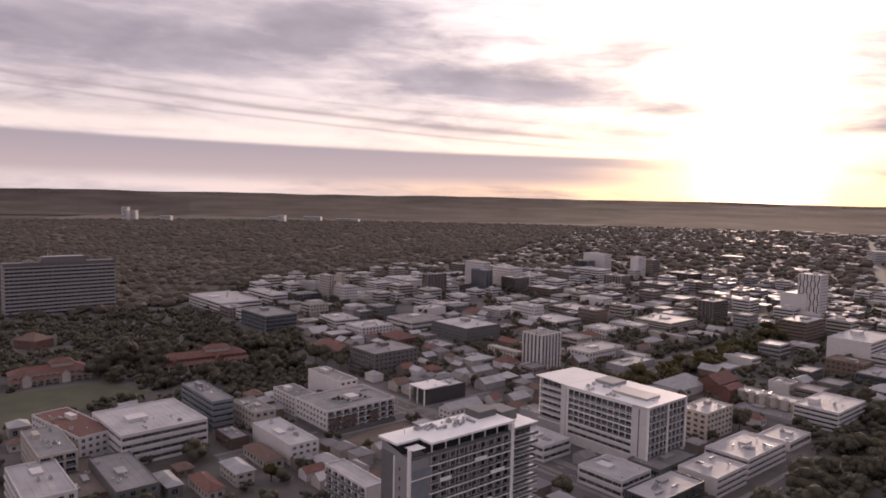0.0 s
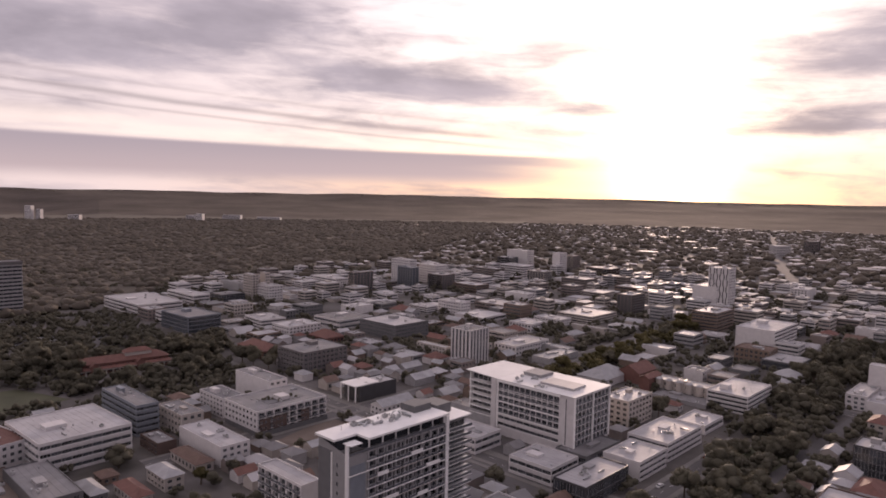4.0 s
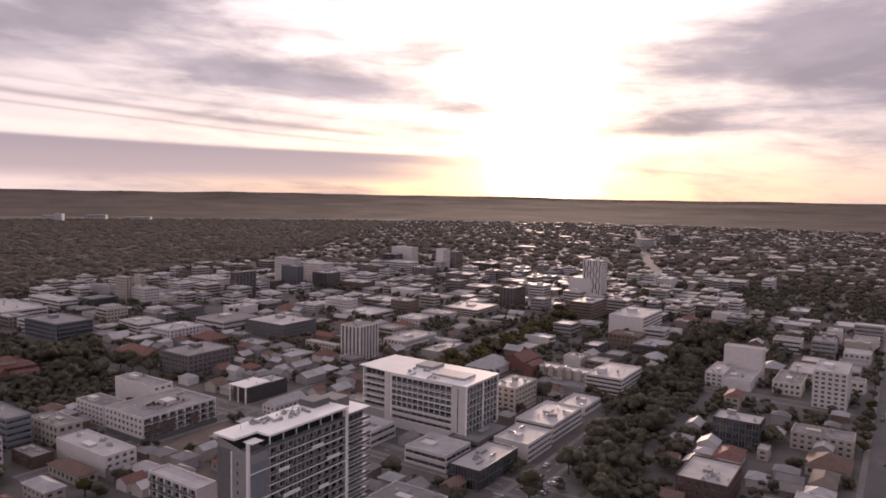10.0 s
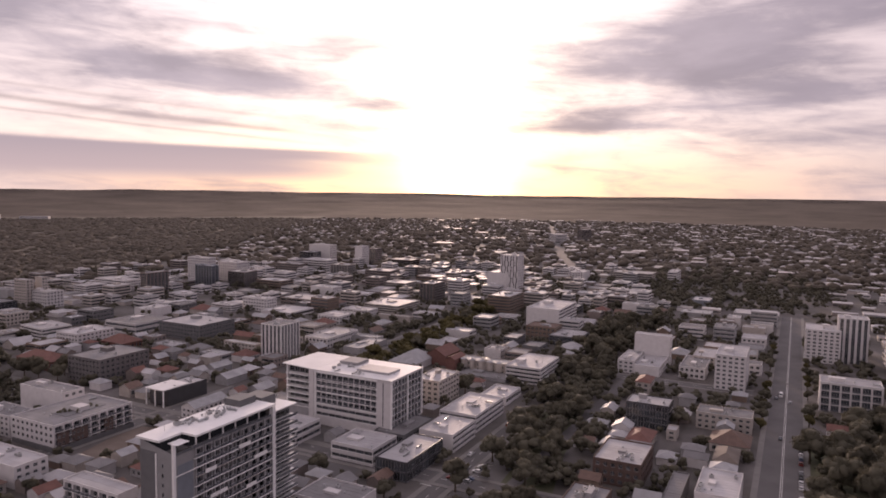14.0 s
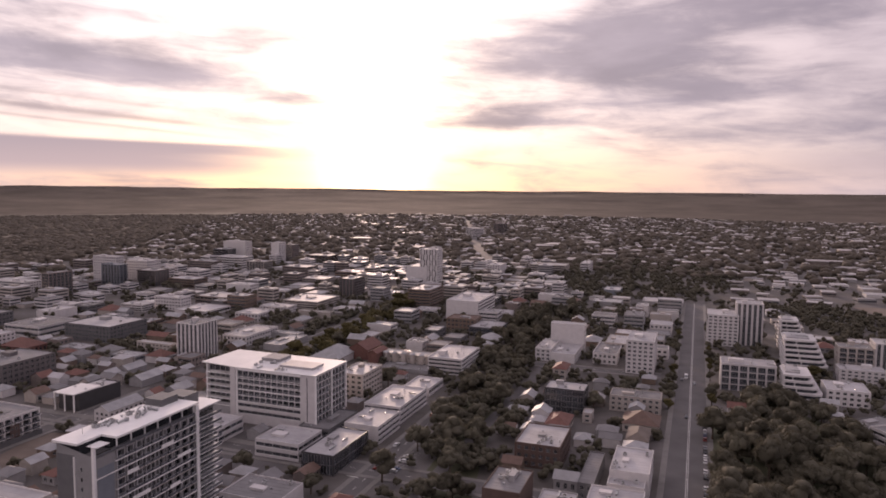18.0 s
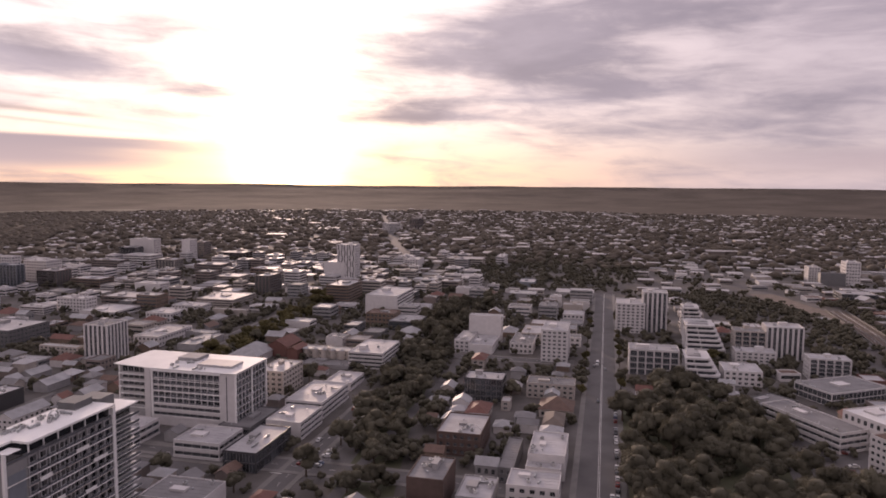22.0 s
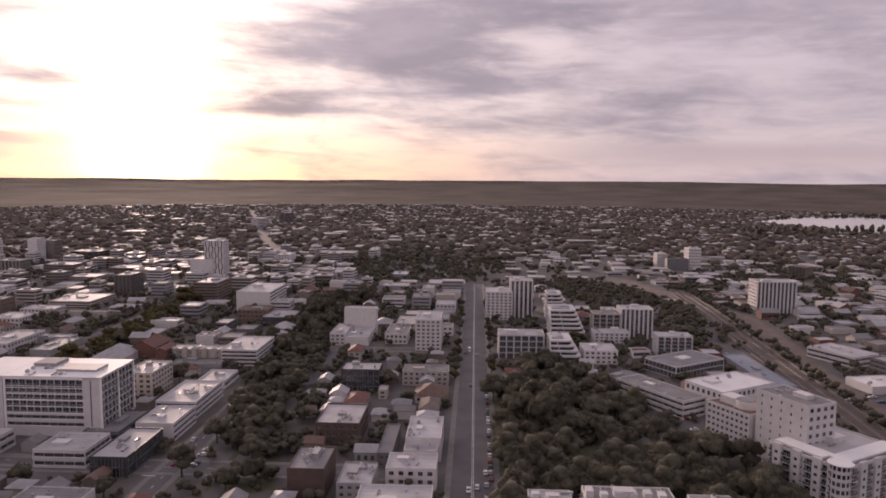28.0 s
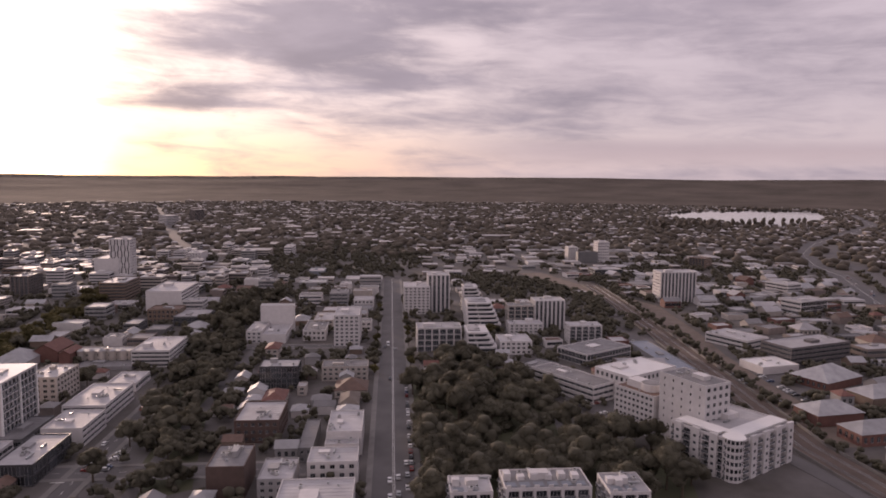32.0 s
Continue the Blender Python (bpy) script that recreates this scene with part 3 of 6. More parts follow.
def ribbon(pts, width, z, t=0.0):
    """A strip along a line of plan points, with sides down to the ground."""
    m, P = MB(), [Vector(p) for p in pts]
    L, R = [], []
    for i, p in enumerate(P):
        d = ((P[min(i + 1, len(P) - 1)] - P[max(i - 1, 0)])).normalized()
        n = Vector((-d.y, d.x))
        L.append(p + n * (width / 2 + t))
        R.append(p + n * (-width / 2 + t))
    for i in range(len(P) - 1):
        q = [R[i], R[i + 1], L[i + 1], L[i]]
        m.face(*[(a.x, a.y, z) for a in q])
        for s in (L, R):
            m.face((s[i].x, s[i].y, z), (s[i + 1].x, s[i + 1].y, z), (s[i + 1].x, s[i + 1].y, 0), (s[i].x, s[i].y, 0))
    return m


def road(pts, width, label, kerbs=True, lines=True, z=0.03):
    ROADS.append((pts, width / 2 + (3.2 if kerbs else 1.5)))
    z += 0.012 * len(ROADS)
    r = structure("road", ribbon(pts, width, z), ASPHALT, label, "road")
    if kerbs:
        for side in (-1, 1):
            structure("pavement", ribbon(pts, 2.6, 0.15 + 0.006 * len(ROADS) + 0.002 * side, side * (width / 2 + 1.3)), PAVE, "pale concrete pavement with a kerb beside the road", "pavement")
    if lines:
        total = sum((Vector(pts[i + 1]) - Vector(pts[i])).length for i in range(len(pts) - 1))
        if lines == "double":
            for o in (-0.35, 0.35):
                part("centre_line", ribbon(pts, 0.22, z + 0.008, o), LINE, r)
        else:
            s, run = 0.0, Vector(pts[0])
            a, c = Vector(pts[0]), Vector(pts[-1])
            d = (c - a).normalized()
            m = MB()
            while s < min(total, 500) - 6:
                p, q = a + d * s, a + d * (s + 3)
                n = Vector((-d.y, d.x)) * 0.1
                m.face(*[(k.x, k.y, z + 0.008) for k in (p - n, q - n, q + n, p + n)])
                s += 9
            part("lane_dashes", m, LINE, r)
    return r


def along(p, s, o=0.0):
    """Plan point s metres along the grid from p and o metres to the left."""
    return (p[0] + U[0] * s + V[0] * o, p[1] + U[1] * s + V[1] * o)


MAIN = (166.5, 141.7)
road([along(MAIN, -260), along(MAIN, 556)], 17.5, "four-lane grey asphalt street with a double centre line", lines="double")
for o in (-5.2, 5.2):
    m = MB()
    for i in range(60):
        p, q = Vector(along(MAIN, -60 + i * 9, o)), Vector(along(MAIN, -57 + i * 9, o))
        n = Vector(V) * 0.08
        m.face(*[(k.x, k.y, 0.038) for k in (p - n, q - n, q + n, p + n)])
    structure("lane_marking", m, LINE, "white dashed lane marking on the street", "lane marking")
MED = (110.0, 262.0)
road([along(MED, -40), along(MED, 105)], 8.0, "grey asphalt side street beside the tree-filled park")
road([along((84.0, 205.0), -60, 0), along((84.0, 205.0), 60, 0), along((84, 205), 330, -8)], 6.0, "narrow grey asphalt lane between park trees and houses", kerbs=False, lines=False)
road([along((101, 256), 0, -100), along((101, 256), 0, 150), along((101, 256), 0, 330)], 11.0, "grey asphalt cross street with lane dashes")
road([along((-10, 392), -120, 0), along((-10, 392), 60, 0)], 9.0, "grey asphalt street beside the white apartments")
road([along((-10, 392), 0, 160), along((-10, 392), 0, -110)], 9.0, "grey asphalt street beside the black portal building")
road([along((70, 440), 0, 0), along((70, 440), 330, 0)], 9.0, "grey asphalt street between low offices")
road([along((342, 297), 0, 140), along((342, 297), 0, 14)], 9.0, "grey asphalt cross street")
road([(600, 930), (637, 983), (771, 1222), (991, 1603), (1344, 2197)], 14.0, "long straight distant street with parked traffic", kerbs=False, lines=False)
road([(248, -40), (312, 42), (385, 95), (450, 140), (520, 205), (600, 300), (655, 420)], 9.0, "curving grey access road beside the railway", kerbs=False, lines=False)
structure("railway_bed", ribbon([(225, -80), (284, -14), (317, 19), (387, 68), (455, 118), (548, 186), (614, 233), (700, 300)], 17, 0.05), RAILBED, "brown ballast bed of the railway", "railway")
CORRIDOR = [(740, 400), (690, 330), (605, 200), (518, 141), (456, 104), (411, 72), (372, 40), (324, 9)]
structure("sandy_verge", ribbon(CORRIDOR, 30, 0.022), SAND, "bare sandy verge along the railway", "ground")
ROADS.append((CORRIDOR, 17.0))
for o in (-4.2, -2.8, 2.8, 4.2):
    structure("rail", ribbon([(225, -80), (284, -14), (317, 19), (387, 68), (455, 118), (548, 186), (614, 233), (700, 300)], 0.16, 0.24, o), STEEL, "steel rail of the railway line", "rail")
ROADS.append(([(284, -14), (387, 68), (548, 186), (700, 300)], 9.0))
RAILWAY = [(225, -80), (284, -14), (317, 19), (387, 68), (455, 118), (548, 186), (614, 233), (700, 300)]
for o in (-9.2, 9.2):
    structure("boundary_wall", ribbon(RAILWAY, 0.35, 1.3, o), PAVE, "low pale concrete wall beside the railway", "wall")
FWY = [(640, -60), (748, 17), (860, 50), (960, 78), (1063, 124), (1212, 162), (1420, 175), (1614, 162), (2065, 133), (2600, 240)]
road(FWY, 26.0, "wide curving grey freeway", kerbs=False, lines="double")
road([(700, -90), (830, 5), (1000, 50), (1200, 120), (1400, 140)], 14.0, "second carriageway of the grey freeway", kerbs=False, lines=False)


def patch(name, poly, z, mat, label, category):
    m = MB()
    m.face(*[(x, y, z) for x, y in poly])
    return structure(name, m, mat, label, category)


patch("lawn", OVAL, 0.04, GRASS, "dull green mown sports oval", "lawn")
patch("lawn", [(95, 215), (132, 268), (180, 330), (215, 318), (165, 262), (120, 206)], 0.012, GRASS, "dull green park lawn under trees", "lawn")
patch("lawn", PARK_EAST, 0.012, GRASS, "dark green park lawn under trees", "lawn")
patch("sandy_lot", [(-49, 340), (-30, 322), (-6, 366), (-24, 376)], 0.02, SAND, "bare sandy vacant lot", "vacant lot")
patch("car_park", [(-285, 560), (-258, 625), (-200, 585), (-222, 525)], 0.02, ASPHALT, "grey asphalt car park among trees", "car park")
patch("car_park", [along((262, 118), 0, 0), along((262, 118), 62, -4), along((262, 118), 40, -52), along((262, 118), -8, -34)], 0.02, ASPHALT, "grey asphalt car park beside the park", "car park")
patch("car_park", [(62, 268), (92, 318), (60, 345), (38, 305)], 0.02, ASPHALT, "grey asphalt yard behind the hotel", "car park")
patch("car_park", [(105, 228), (140, 262), (128, 275), (92, 246)], 0.016, ASPHALT, "grey asphalt corner car park", "car park")
patch("car_park", [(380, 55), (450, 100), (500, 60), (430, -10)], 0.02, ASPHALT, "grey asphalt yard beside the sheds", "car park")
marks = MB()
for i in range(9):
    for k in range(2):
        p0, p1 = Vector(along((112, 250), i * 2.7, -1 + k * 9)), Vector(along((112, 250), i * 2.7, 4 + k * 9))
        n = Vector(U) * 0.07
        marks.face(*[(q.x, q.y, 0.034) for q in (p0 - n, p1 - n, p1 + n, p0 + n)])
structure("bay_marking", marks, LINE, "white parking bay lines on the corner car park", "lane marking")
stop = MB()
for o0, s0 in ((-6, 8), (2, -9)):
    p0, p1 = Vector(along((101, 256), s0, o0)), Vector(along((101, 256), s0, o0 + 5.5))
    n = Vector(U) * 0.25
    stop.face(*[(q.x, q.y, 0.17) for q in (p0 - n, p1 - n, p1 + n, p0 + n)])
structure("stop_line", stop, LINE, "white stop lines at the street corner", "lane marking")
patch("lake", LAKE, 0.3, WATER, "calm pale lake reflecting the evening sky", "lake")
patch("water", RIVER, 3.0, WATER, "pale strip of river in the distance", "river")

# ---- buildings, by their near corners ----
def apartment_tower(x, y, rot, w, d, h):
    """The grey tower: fins, staggered white balcony fronts, open top floor under a wide white roof slab, a stack of balconies at one end."""
    e = thing("apartment_building", x, y, 0, rot, "tall grey apartment tower with white roof slab and balconies", "apartment building")
    a = radians(rot)
    FOOT.append((x + math.cos(a) * w / 2 - math.sin(a) * d / 2, y + math.sin(a) * w / 2 + math.cos(a) * d / 2, w / 2, d / 2, rot))
    n, top, wm = 13, 41.4, w * 0.8
    s = MB()
    s.face((0, 0, 0), (8.0, 0, 0), (8.0, 0, top), (0, 0, top))
    facade(e, s, "R", wm - 8, top + 0.7, n, "t", True, 1.5, off=8.0)
    s.face((0, 0, 0), (0, d, 0), (0, d, top + 3.6), (0, 0, top + 0.7))
    s.face((0, d, 0), (w, d, 0), (w, d, top + 3.6), (0, d, top + 3.6))
    s.face((wm, 0, 0), (wm, d, 0), (wm, d, top + 3.6), (wm, 0, top + 3.6))
    s.face((0, 0, top), (wm, 0, top), (wm, d, top), (0, d, top))
    part("shell", s, WALL["grey"], e)
    part("cladding_panel", MB().box(-0.06, d * 0.52, 0, 0.3, d + 0.06, top + 0.4), WALL["dgrey"], e, "charcoal cladding panel")
    part("cladding_panel", MB().box(1.4, -0.08, 0, 7.6, 0.2, top - 3.2), WALL["bluegrey"], e, "pale blue-grey cladding panel")
    for k in range(12):
        part("window", pane_mesh(0.9, 1.4, 1), None, e, at=(-0.03, d * 0.36, 3.0 + k * 3.1), turn=-90)
    part("fin", MB().box(-0.35, -0.4, 0, 0.55, 0.5, h - 0.6), WHITE, e, "white vertical fin")
    part("fin", MB().box(-0.3, d * 0.5, 0, 0.1, d * 0.5 + 0.5, top), WHITE, e, "white vertical fin")
    part("fin", MB().box(wm - 1.0, -0.9, 0, wm + 0.4, 0.6, h - 1.0), WHITE, e, "white vertical fin")
    for k in (4, 8, 11):
        part("floor_band", MB().box(-0.12, -0.75, 1.5 + k * 3.07 - 0.15, wm - 1.0, -0.5, 1.5 + k * 3.07 + 0.15), WHITE, e, "white floor band")
    rr = random.Random(5)
    for k in range(1, n):
        for i in range(3):
            if rr.random() < 0.24:
                xx = rr.uniform(8, wm - 9)
                part("balcony_front", MB().box(xx, -0.95, 1.55 + k * 3.07, xx + rr.uniform(4.5, 7.5), -0.58, 2.75 + k * 3.07), WHITE, e, "white balcony front")
    for i in range(10):
        xx = 8.6 + i * (wm - 9.5) / 9
        part("pilaster", MB().box(xx - 0.22, -0.5, 1.5, xx + 0.22, 0.1, top + 0.4), WALL["grey"], e)
    for k in range(1, n):
        part("floor_slab", MB().box(8.1, -0.62, 1.5 + k * 3.07 - 0.13, wm - 1.1, -0.02, 1.5 + k * 3.07 + 0.13), WALL["cream"] if k % 3 else WHITE, e)
    # open top floor
    part("terrace_rail", MB().box(0.2, -0.3, top + 0.35, wm, -0.1, top + 1.15), RAIL, e)
    g = MB().box(9.0, 3.0, top + 0.02, wm - 0.8, d - 0.6, h - 0.72)
    g.box(0.8, 6.2, top + 0.02, 9.0, d - 0.6, h - 0.72)
    part("penthouse_glazing", g, GLASS, e)
    for i in range(7):
        xx = 9.3 + i * (wm - 10.5) / 6
        part("column", MB().box(xx, 0.3, top + 0.02, xx + 0.35, 0.65, h - 0.7), WHITE, e)
    r = MB()
    r.v = [(q[0], q[1], z) for z in (h - 0.7, h) for q in ((-0.9, 5.4), (8.4, 5.4), (8.4, -0.8), (wm + 0.6, -0.8), (wm + 0.6, d + 0.8), (-0.9, d + 0.8))]
    r.f = [(5, 4, 3, 2, 1, 0), (6, 7, 8, 9, 10, 11)] + [(i, (i + 1) % 6, 6 + (i + 1) % 6, 6 + i) for i in range(6)]
    r.mi = [0] * 8
    part("roof_slab", r, WHITE, e, "broad white roof slab")
    can = part("canopy", MB().box(2.2, 0.8, h - 1.9, 7.2, 5.0, h - 1.7), WHITE, e)
    for px, py in ((2.4, 1.0), (6.9, 1.0)):
        part("canopy_post", MB().box(px, py, top, px + 0.12, py + 0.12, h - 1.9), WALL["black"], can)
    for i in range(5):
        part("planter", MB().box(1.0 + i * 1.4, 0.5, top, 2.0 + i * 1.4, 1.0, top + 0.9), LEAF, e)
    # balcony stack
    st = MB().box(wm + 0.4, 1.6, 0, w, d, h - 3.0)
    part("balcony_core", st, WALL["dgrey"], e)
    for k in range(13):
        z = 2.0 + k * 3.05
        slab = part("balcony", MB().box(wm + 0.4, -1.2, z, w + 1.3, 1.6, z + 0.22), WHITE, e)
        part("balustrade", MB().box(wm + 0.5, -1.15, z + 0.22, w + 1.25, -1.08, z + 1.2), RAIL, slab, "smoked glass balustrade")
        part("window", pane_mesh(w - wm - 1.4, 2.2, 4), None, e, at=(wm + 1.0, 1.57, z + 0.3))
    part("stack_roof", MB().box(wm + 0.2, -1.0, h - 3.0, w + 1.0, d + 0.4, h - 2.6), WHITE, e)
    # on the roof
    part("plant_room", MB().box(wm * 0.80, d * 0.5, h, wm * 0.98, d, h + 2.4), WALL["dgrey"], e)
    part("plant_room", MB().box(wm + 0.8, d * 0.4, h - 2.6, w - 3, d, h + 1.0), WALL["dgrey"], e)
    for i in range(26):
        ux, uy = (0.25 + 0.5 * rr.random()) * wm, (0.45 + 0.4 * rr.random()) * d
        me = UNITS[rr.choice((0, 1, 1, 1, 2))]
        part(me.name.split(".")[0], me, None, e, at=(ux, uy, h), turn=rr.choice((0, 90, 30)))
    ring = MB()
    for k in range(12):
        t0, t1 = math.pi * k / 12, math.pi * (k + 1) / 12
        ring.face(*[(wm * 0.62 + 2.2 * math.cos(t), d * 0.55 + o, h + 2.6 * math.sin(t)) for t, o in ((t0, 0), (t1, 0), (t1, 0.9), (t0, 0.9))])
    part("curved_duct", ring, STEEL, e)
    for dx in (0.14, 0.52, 0.56, 0.72):
        part("mast", MB().cyl(wm * dx, d * 0.75, h, h + 2.6, 0.09, 0.05, 6), STEEL, e)
    return e


def hotel(x, y, rot, w, d, h):
    """White hotel: balcony grids between white end walls, two strip floors below on one side, a dark podium."""
    e = thing("hotel_building", x, y, 0, rot, "white hotel block with a grid of recessed balconies", "hotel")
    a = radians(rot)
    FOOT.append((x + math.cos(a) * w / 2 - math.sin(a) * d / 2, y + math.sin(a) * w / 2 + math.cos(a) * d / 2, w / 2, d / 2, rot))
    s = MB()
    b0, endw = 4.0, 8.0
    s.face((0, 0, 0), (0, endw, 0), (0, endw, h), (0, 0, h))
    facade(e, s, "L", d - endw, 11.2, 2, "s", True, b0, off=endw, top=11.0)
    up = MB()
    facade(e, up, "L", d - endw, h, 5, "h", True, 11.2, off=endw, top=h - 1.3)
    up.f.pop(0), up.mi.pop(0)
    s.v, s.f, s.mi = s.v + [p for p in up.v], s.f + [tuple(len(s.v) + i for i in f) for f in up.f], s.mi + up.mi
    facade(e, s, "R", w, h, 7, "h", True, b0, top=h - 1.0)
    s.face((w, 0, 0), (w, d, 0), (w, d, h), (w, 0, h))
    s.face((0, d, 0), (w, d, 0), (w, d, h), (0, d, h))
    part("shell", s, WALL["white"], e)
    part("slot_window", MB().box(-0.03, 4.2, b0 + 1, 0.1, 4.7, h - 1.5), GLASS, e)
    for xx in (0.0, w * 0.5, w - 0.8):
        part("fin", MB().box(xx - 0.1, -0.7, b0, xx + 0.8, 0.02, h), WHITE, e)
    part("end_fin", MB().box(-0.5, d - 1.0, b0, 0.1, d, h), WHITE, e)
    part("fascia", MB().box(-0.6, endw, h - 1.2, -0.004, d, h + 0.1), WHITE, e)
    part("roof", MB().box(-0.7, -0.8, h, w + 0.3, d + 0.3, h + 0.35), ROOF["white"], e, "flat white roof")
    de = d + 22.0
    FOOT.append((x + math.cos(a) * (w + 5) / 2 - math.sin(a) * (d + 11), y + math.sin(a) * (w + 5) / 2 + math.cos(a) * (d + 11), (w - 5) / 2, 11, rot))
    bay = MB()
    facade(e, bay, "L", 21.0, h, 7, "g", False, b0, off=d, top=h - 1.0)
    bay.v = [(p[0] + 5.0, p[1], p[2]) for p in bay.v]
    bay.face((5.0, d + 21, 0), (w, d + 21, 0), (w, d + 21, h), (5.0, d + 21, h))
    bay.face((w, d, 0), (w, d + 21, 0), (w, d + 21, h), (w, d, h))
    part("end_bay", bay, WALL["white"], e, "recessed glazed end bay")
    for o in e.children:
        if o.name.startswith("glazing"):
            o.location.x = 5.0
    part("end_wall", MB().box(-0.6, d + 0.3, 0, w * 0.8, d + 3.6, h), WALL["white"], e, "white end wall")
    part("end_fin", MB().box(3.0, de - 1.4, 0, 6.0, de - 0.6, h), WHITE, e)
    for k in range(6):
        part("balcony", MB().box(1.4, d + 3.6, b0 + 3.4 * k + 3.2, 5.0, de - 1.4, b0 + 3.4 * k + 3.5), WHITE, e)
    cap = MB()
    cap.v = [(q[0], q[1], z) for z in (h + 0.004, h + 0.4) for q in ((-0.7, d + 0.3), (w + 0.3, d + 0.3), (w + 0.3, de), (2.0, de + 1.5))]
    cap.f = [(3, 2, 1, 0), (4, 5, 6, 7)] + [(i, (i + 1) % 4, 4 + (i + 1) % 4, 4 + i) for i in range(4)]
    cap.mi = [0] * 6
    part("end_roof", cap, ROOF["white"], e, "white roof reaching over the end bay")
    for k in range(3, 8):
        part("floor_slab", MB().box(-0.35, endw, b0 + 3.0 * k - 2.2 + 0.6, 0.02, d - 1.0, b0 + 3.0 * k - 1.9 + 0.6), WHITE, e)
    part("plant_screen", MB().box(w * 0.25, 6, h + 0.35, w * 0.6, d * 0.55, h + 1.5), ROOF["pale"], e)
    part("plant_room", MB().box(w * 0.5, d * 0.66, h + 0.35, w * 0.85, d * 0.9, h + 2.0), WALL["grey"], e)
    rr = random.Random(9)
    for i in range(14):
        me = UNITS[rr.choice((0, 1, 2))]
        part(me.name.split(".")[0], me, None, e, at=(rr.uniform(2, w - 2), rr.uniform(3, d - 3), h + 0.35), turn=rr.choice((0, 90)))
    return e


apartment_tower(-9.2, 211.1, 40.3, 57.0, 14.6, 46.0)
hotel(94.9, 312.2, 40.3, 32.3, 46.8, 29.0)
# portal frame of the black building
pf = thing("portal_frame", -7.0, 404.0, 0, 40.3, "white portal frame standing before the black building", "portal frame")
for o, hh in ((0.4, 9.6), (7.0, 9.6), (14.0, 9.6)):
    part("post", MB().box(-2.6, o, 0, -2.0, o + 0.6, hh), WHITE, pf)
part("canopy", MB().box(-2.9, 0, 9.6, 16.0, 14.8, 10.1), ROOF["white"], pf)
# bays of the saw-tooth building
bays = thing("bay_row", 205.0, 398.0, 0, 40.3, "row of five rounded cream bays on a low building", "building front")
for i in range(5):
    part("bay", MB().cyl(-0.6, 4.0 + i * 6.6, 2.5, 8.6, 2.2, n=14), WALL["cream"], bays)
    part("bay_roof", MB().cyl(-0.6, 4.0 + i * 6.6, 8.6, 9.8, 2.5, 0.4, n=14), ROOF["tin"], bays)
# rounded corner bays of the white curved apartments
cb = thing("corner_bay", 255.0, 36.0, 0, -19.0, "rounded white corner bay of the apartment block", "building front")
part("bay", MB().cyl(2.6, 2.6, 0, 18.0, 3.7, n=20), WALL["white"], cb)
part("bay_roof", MB().cyl(2.6, 2.6, 18.0, 18.4, 4.6, n=20), ROOF["white"], cb)
for k in range(6):
    part("bay_window", MB().cyl(2.6, 2.6, 1.1 + k * 3.0, 2.7 + k * 3.0, 3.76, n=20), GLASS, cb)
for k in range(14):
    part("mullion", MB().box(-0.22, 3.6, 0, 0.22, 3.9, 18.0, m=pose(2.6, 2.6, 0, 0, 0, k * 360 / 14)), WALL["white"], cb)

# projecting bays and roof pieces of the white curved apartments
ab = thing("bay_row", 255.0, 36.0, 0, -19.0, "white projecting bays along the curved apartment block", "building front")
for i in range(4):
    part("bay", MB().box(9.5 + i * 9.2, -1.3, 0, 13.5 + i * 9.2, 0.0, 18.2), WALL["white"], ab)
    for k in range(5):
        part("window", pane_mesh(1.5, 1.3, 1), None, ab, at=(10.7 + i * 9.2, -1.33, 1.6 + k * 3.1))
for i in range(3):
    part("bay", MB().box(-1.3, 8.0 + i * 8.6, 0, 0.0, 11.6 + i * 8.6, 18.2), WALL["white"], ab)
    for k in range(5):
        part("window", pane_mesh(1.5, 1.3, 1), None, ab, at=(-1.33, 10.6 + i * 8.6, 1.6 + k * 3.1), turn=-90)
part("roof_slab", MB().box(6.0, 2.0, 17.2, 41.0, 9.5, 18.0), ROOF["white"], ab)
part("roof_slab", MB().box(2.0, 9.6, 17.2, 9.5, 30.0, 18.0), ROOF["white"], ab)


def roof_pieces(x, y, rot, w, d, h, seed):
    """Stair heads, dark panels and screens on a white apartment roof."""
    e = thing("roof_structure", x, y, h - 0.55, rot, "white stair heads and dark panels on an apartment roof", "roof structure")
    rr = random.Random(seed)
    for i in range(int(w / 5)):
        xx = 1.0 + i * 5.0
        part("stair_head", MB().box(xx, d * 0.45, 0, xx + 2.6, d * 0.45 + rr.uniform(2.5, 4), rr.uniform(1.4, 2.6)), WALL["white"], e)
        part("solar_panel", MB().box(xx + 0.3, d * 0.12, 0.15, xx + 3.9, d * 0.34, 0.3), WALL["bluegrey"], e)
        part("parapet_post", MB().box(xx, 0.0, 0.4, xx + 1.6, 0.4, 1.5), WALL["white"], e)
    for i in range(int(w / 3)):
        me = UNITS[rr.choice((0, 1, 1))]
        part(me.name.split(".")[0], me, None, e, at=(rr.uniform(1, w - 1), d * rr.uniform(0.74, 0.92), 0), turn=rr.choice((0, 90)))


roof_pieces(153, 105, -49.7, 14.8, 13.6, 15, 1)
roof_pieces(167, 92, -49.7, 30.8, 16, 15, 2)
roof_pieces(187, 61, -49.7, 14.5, 16, 15, 3)


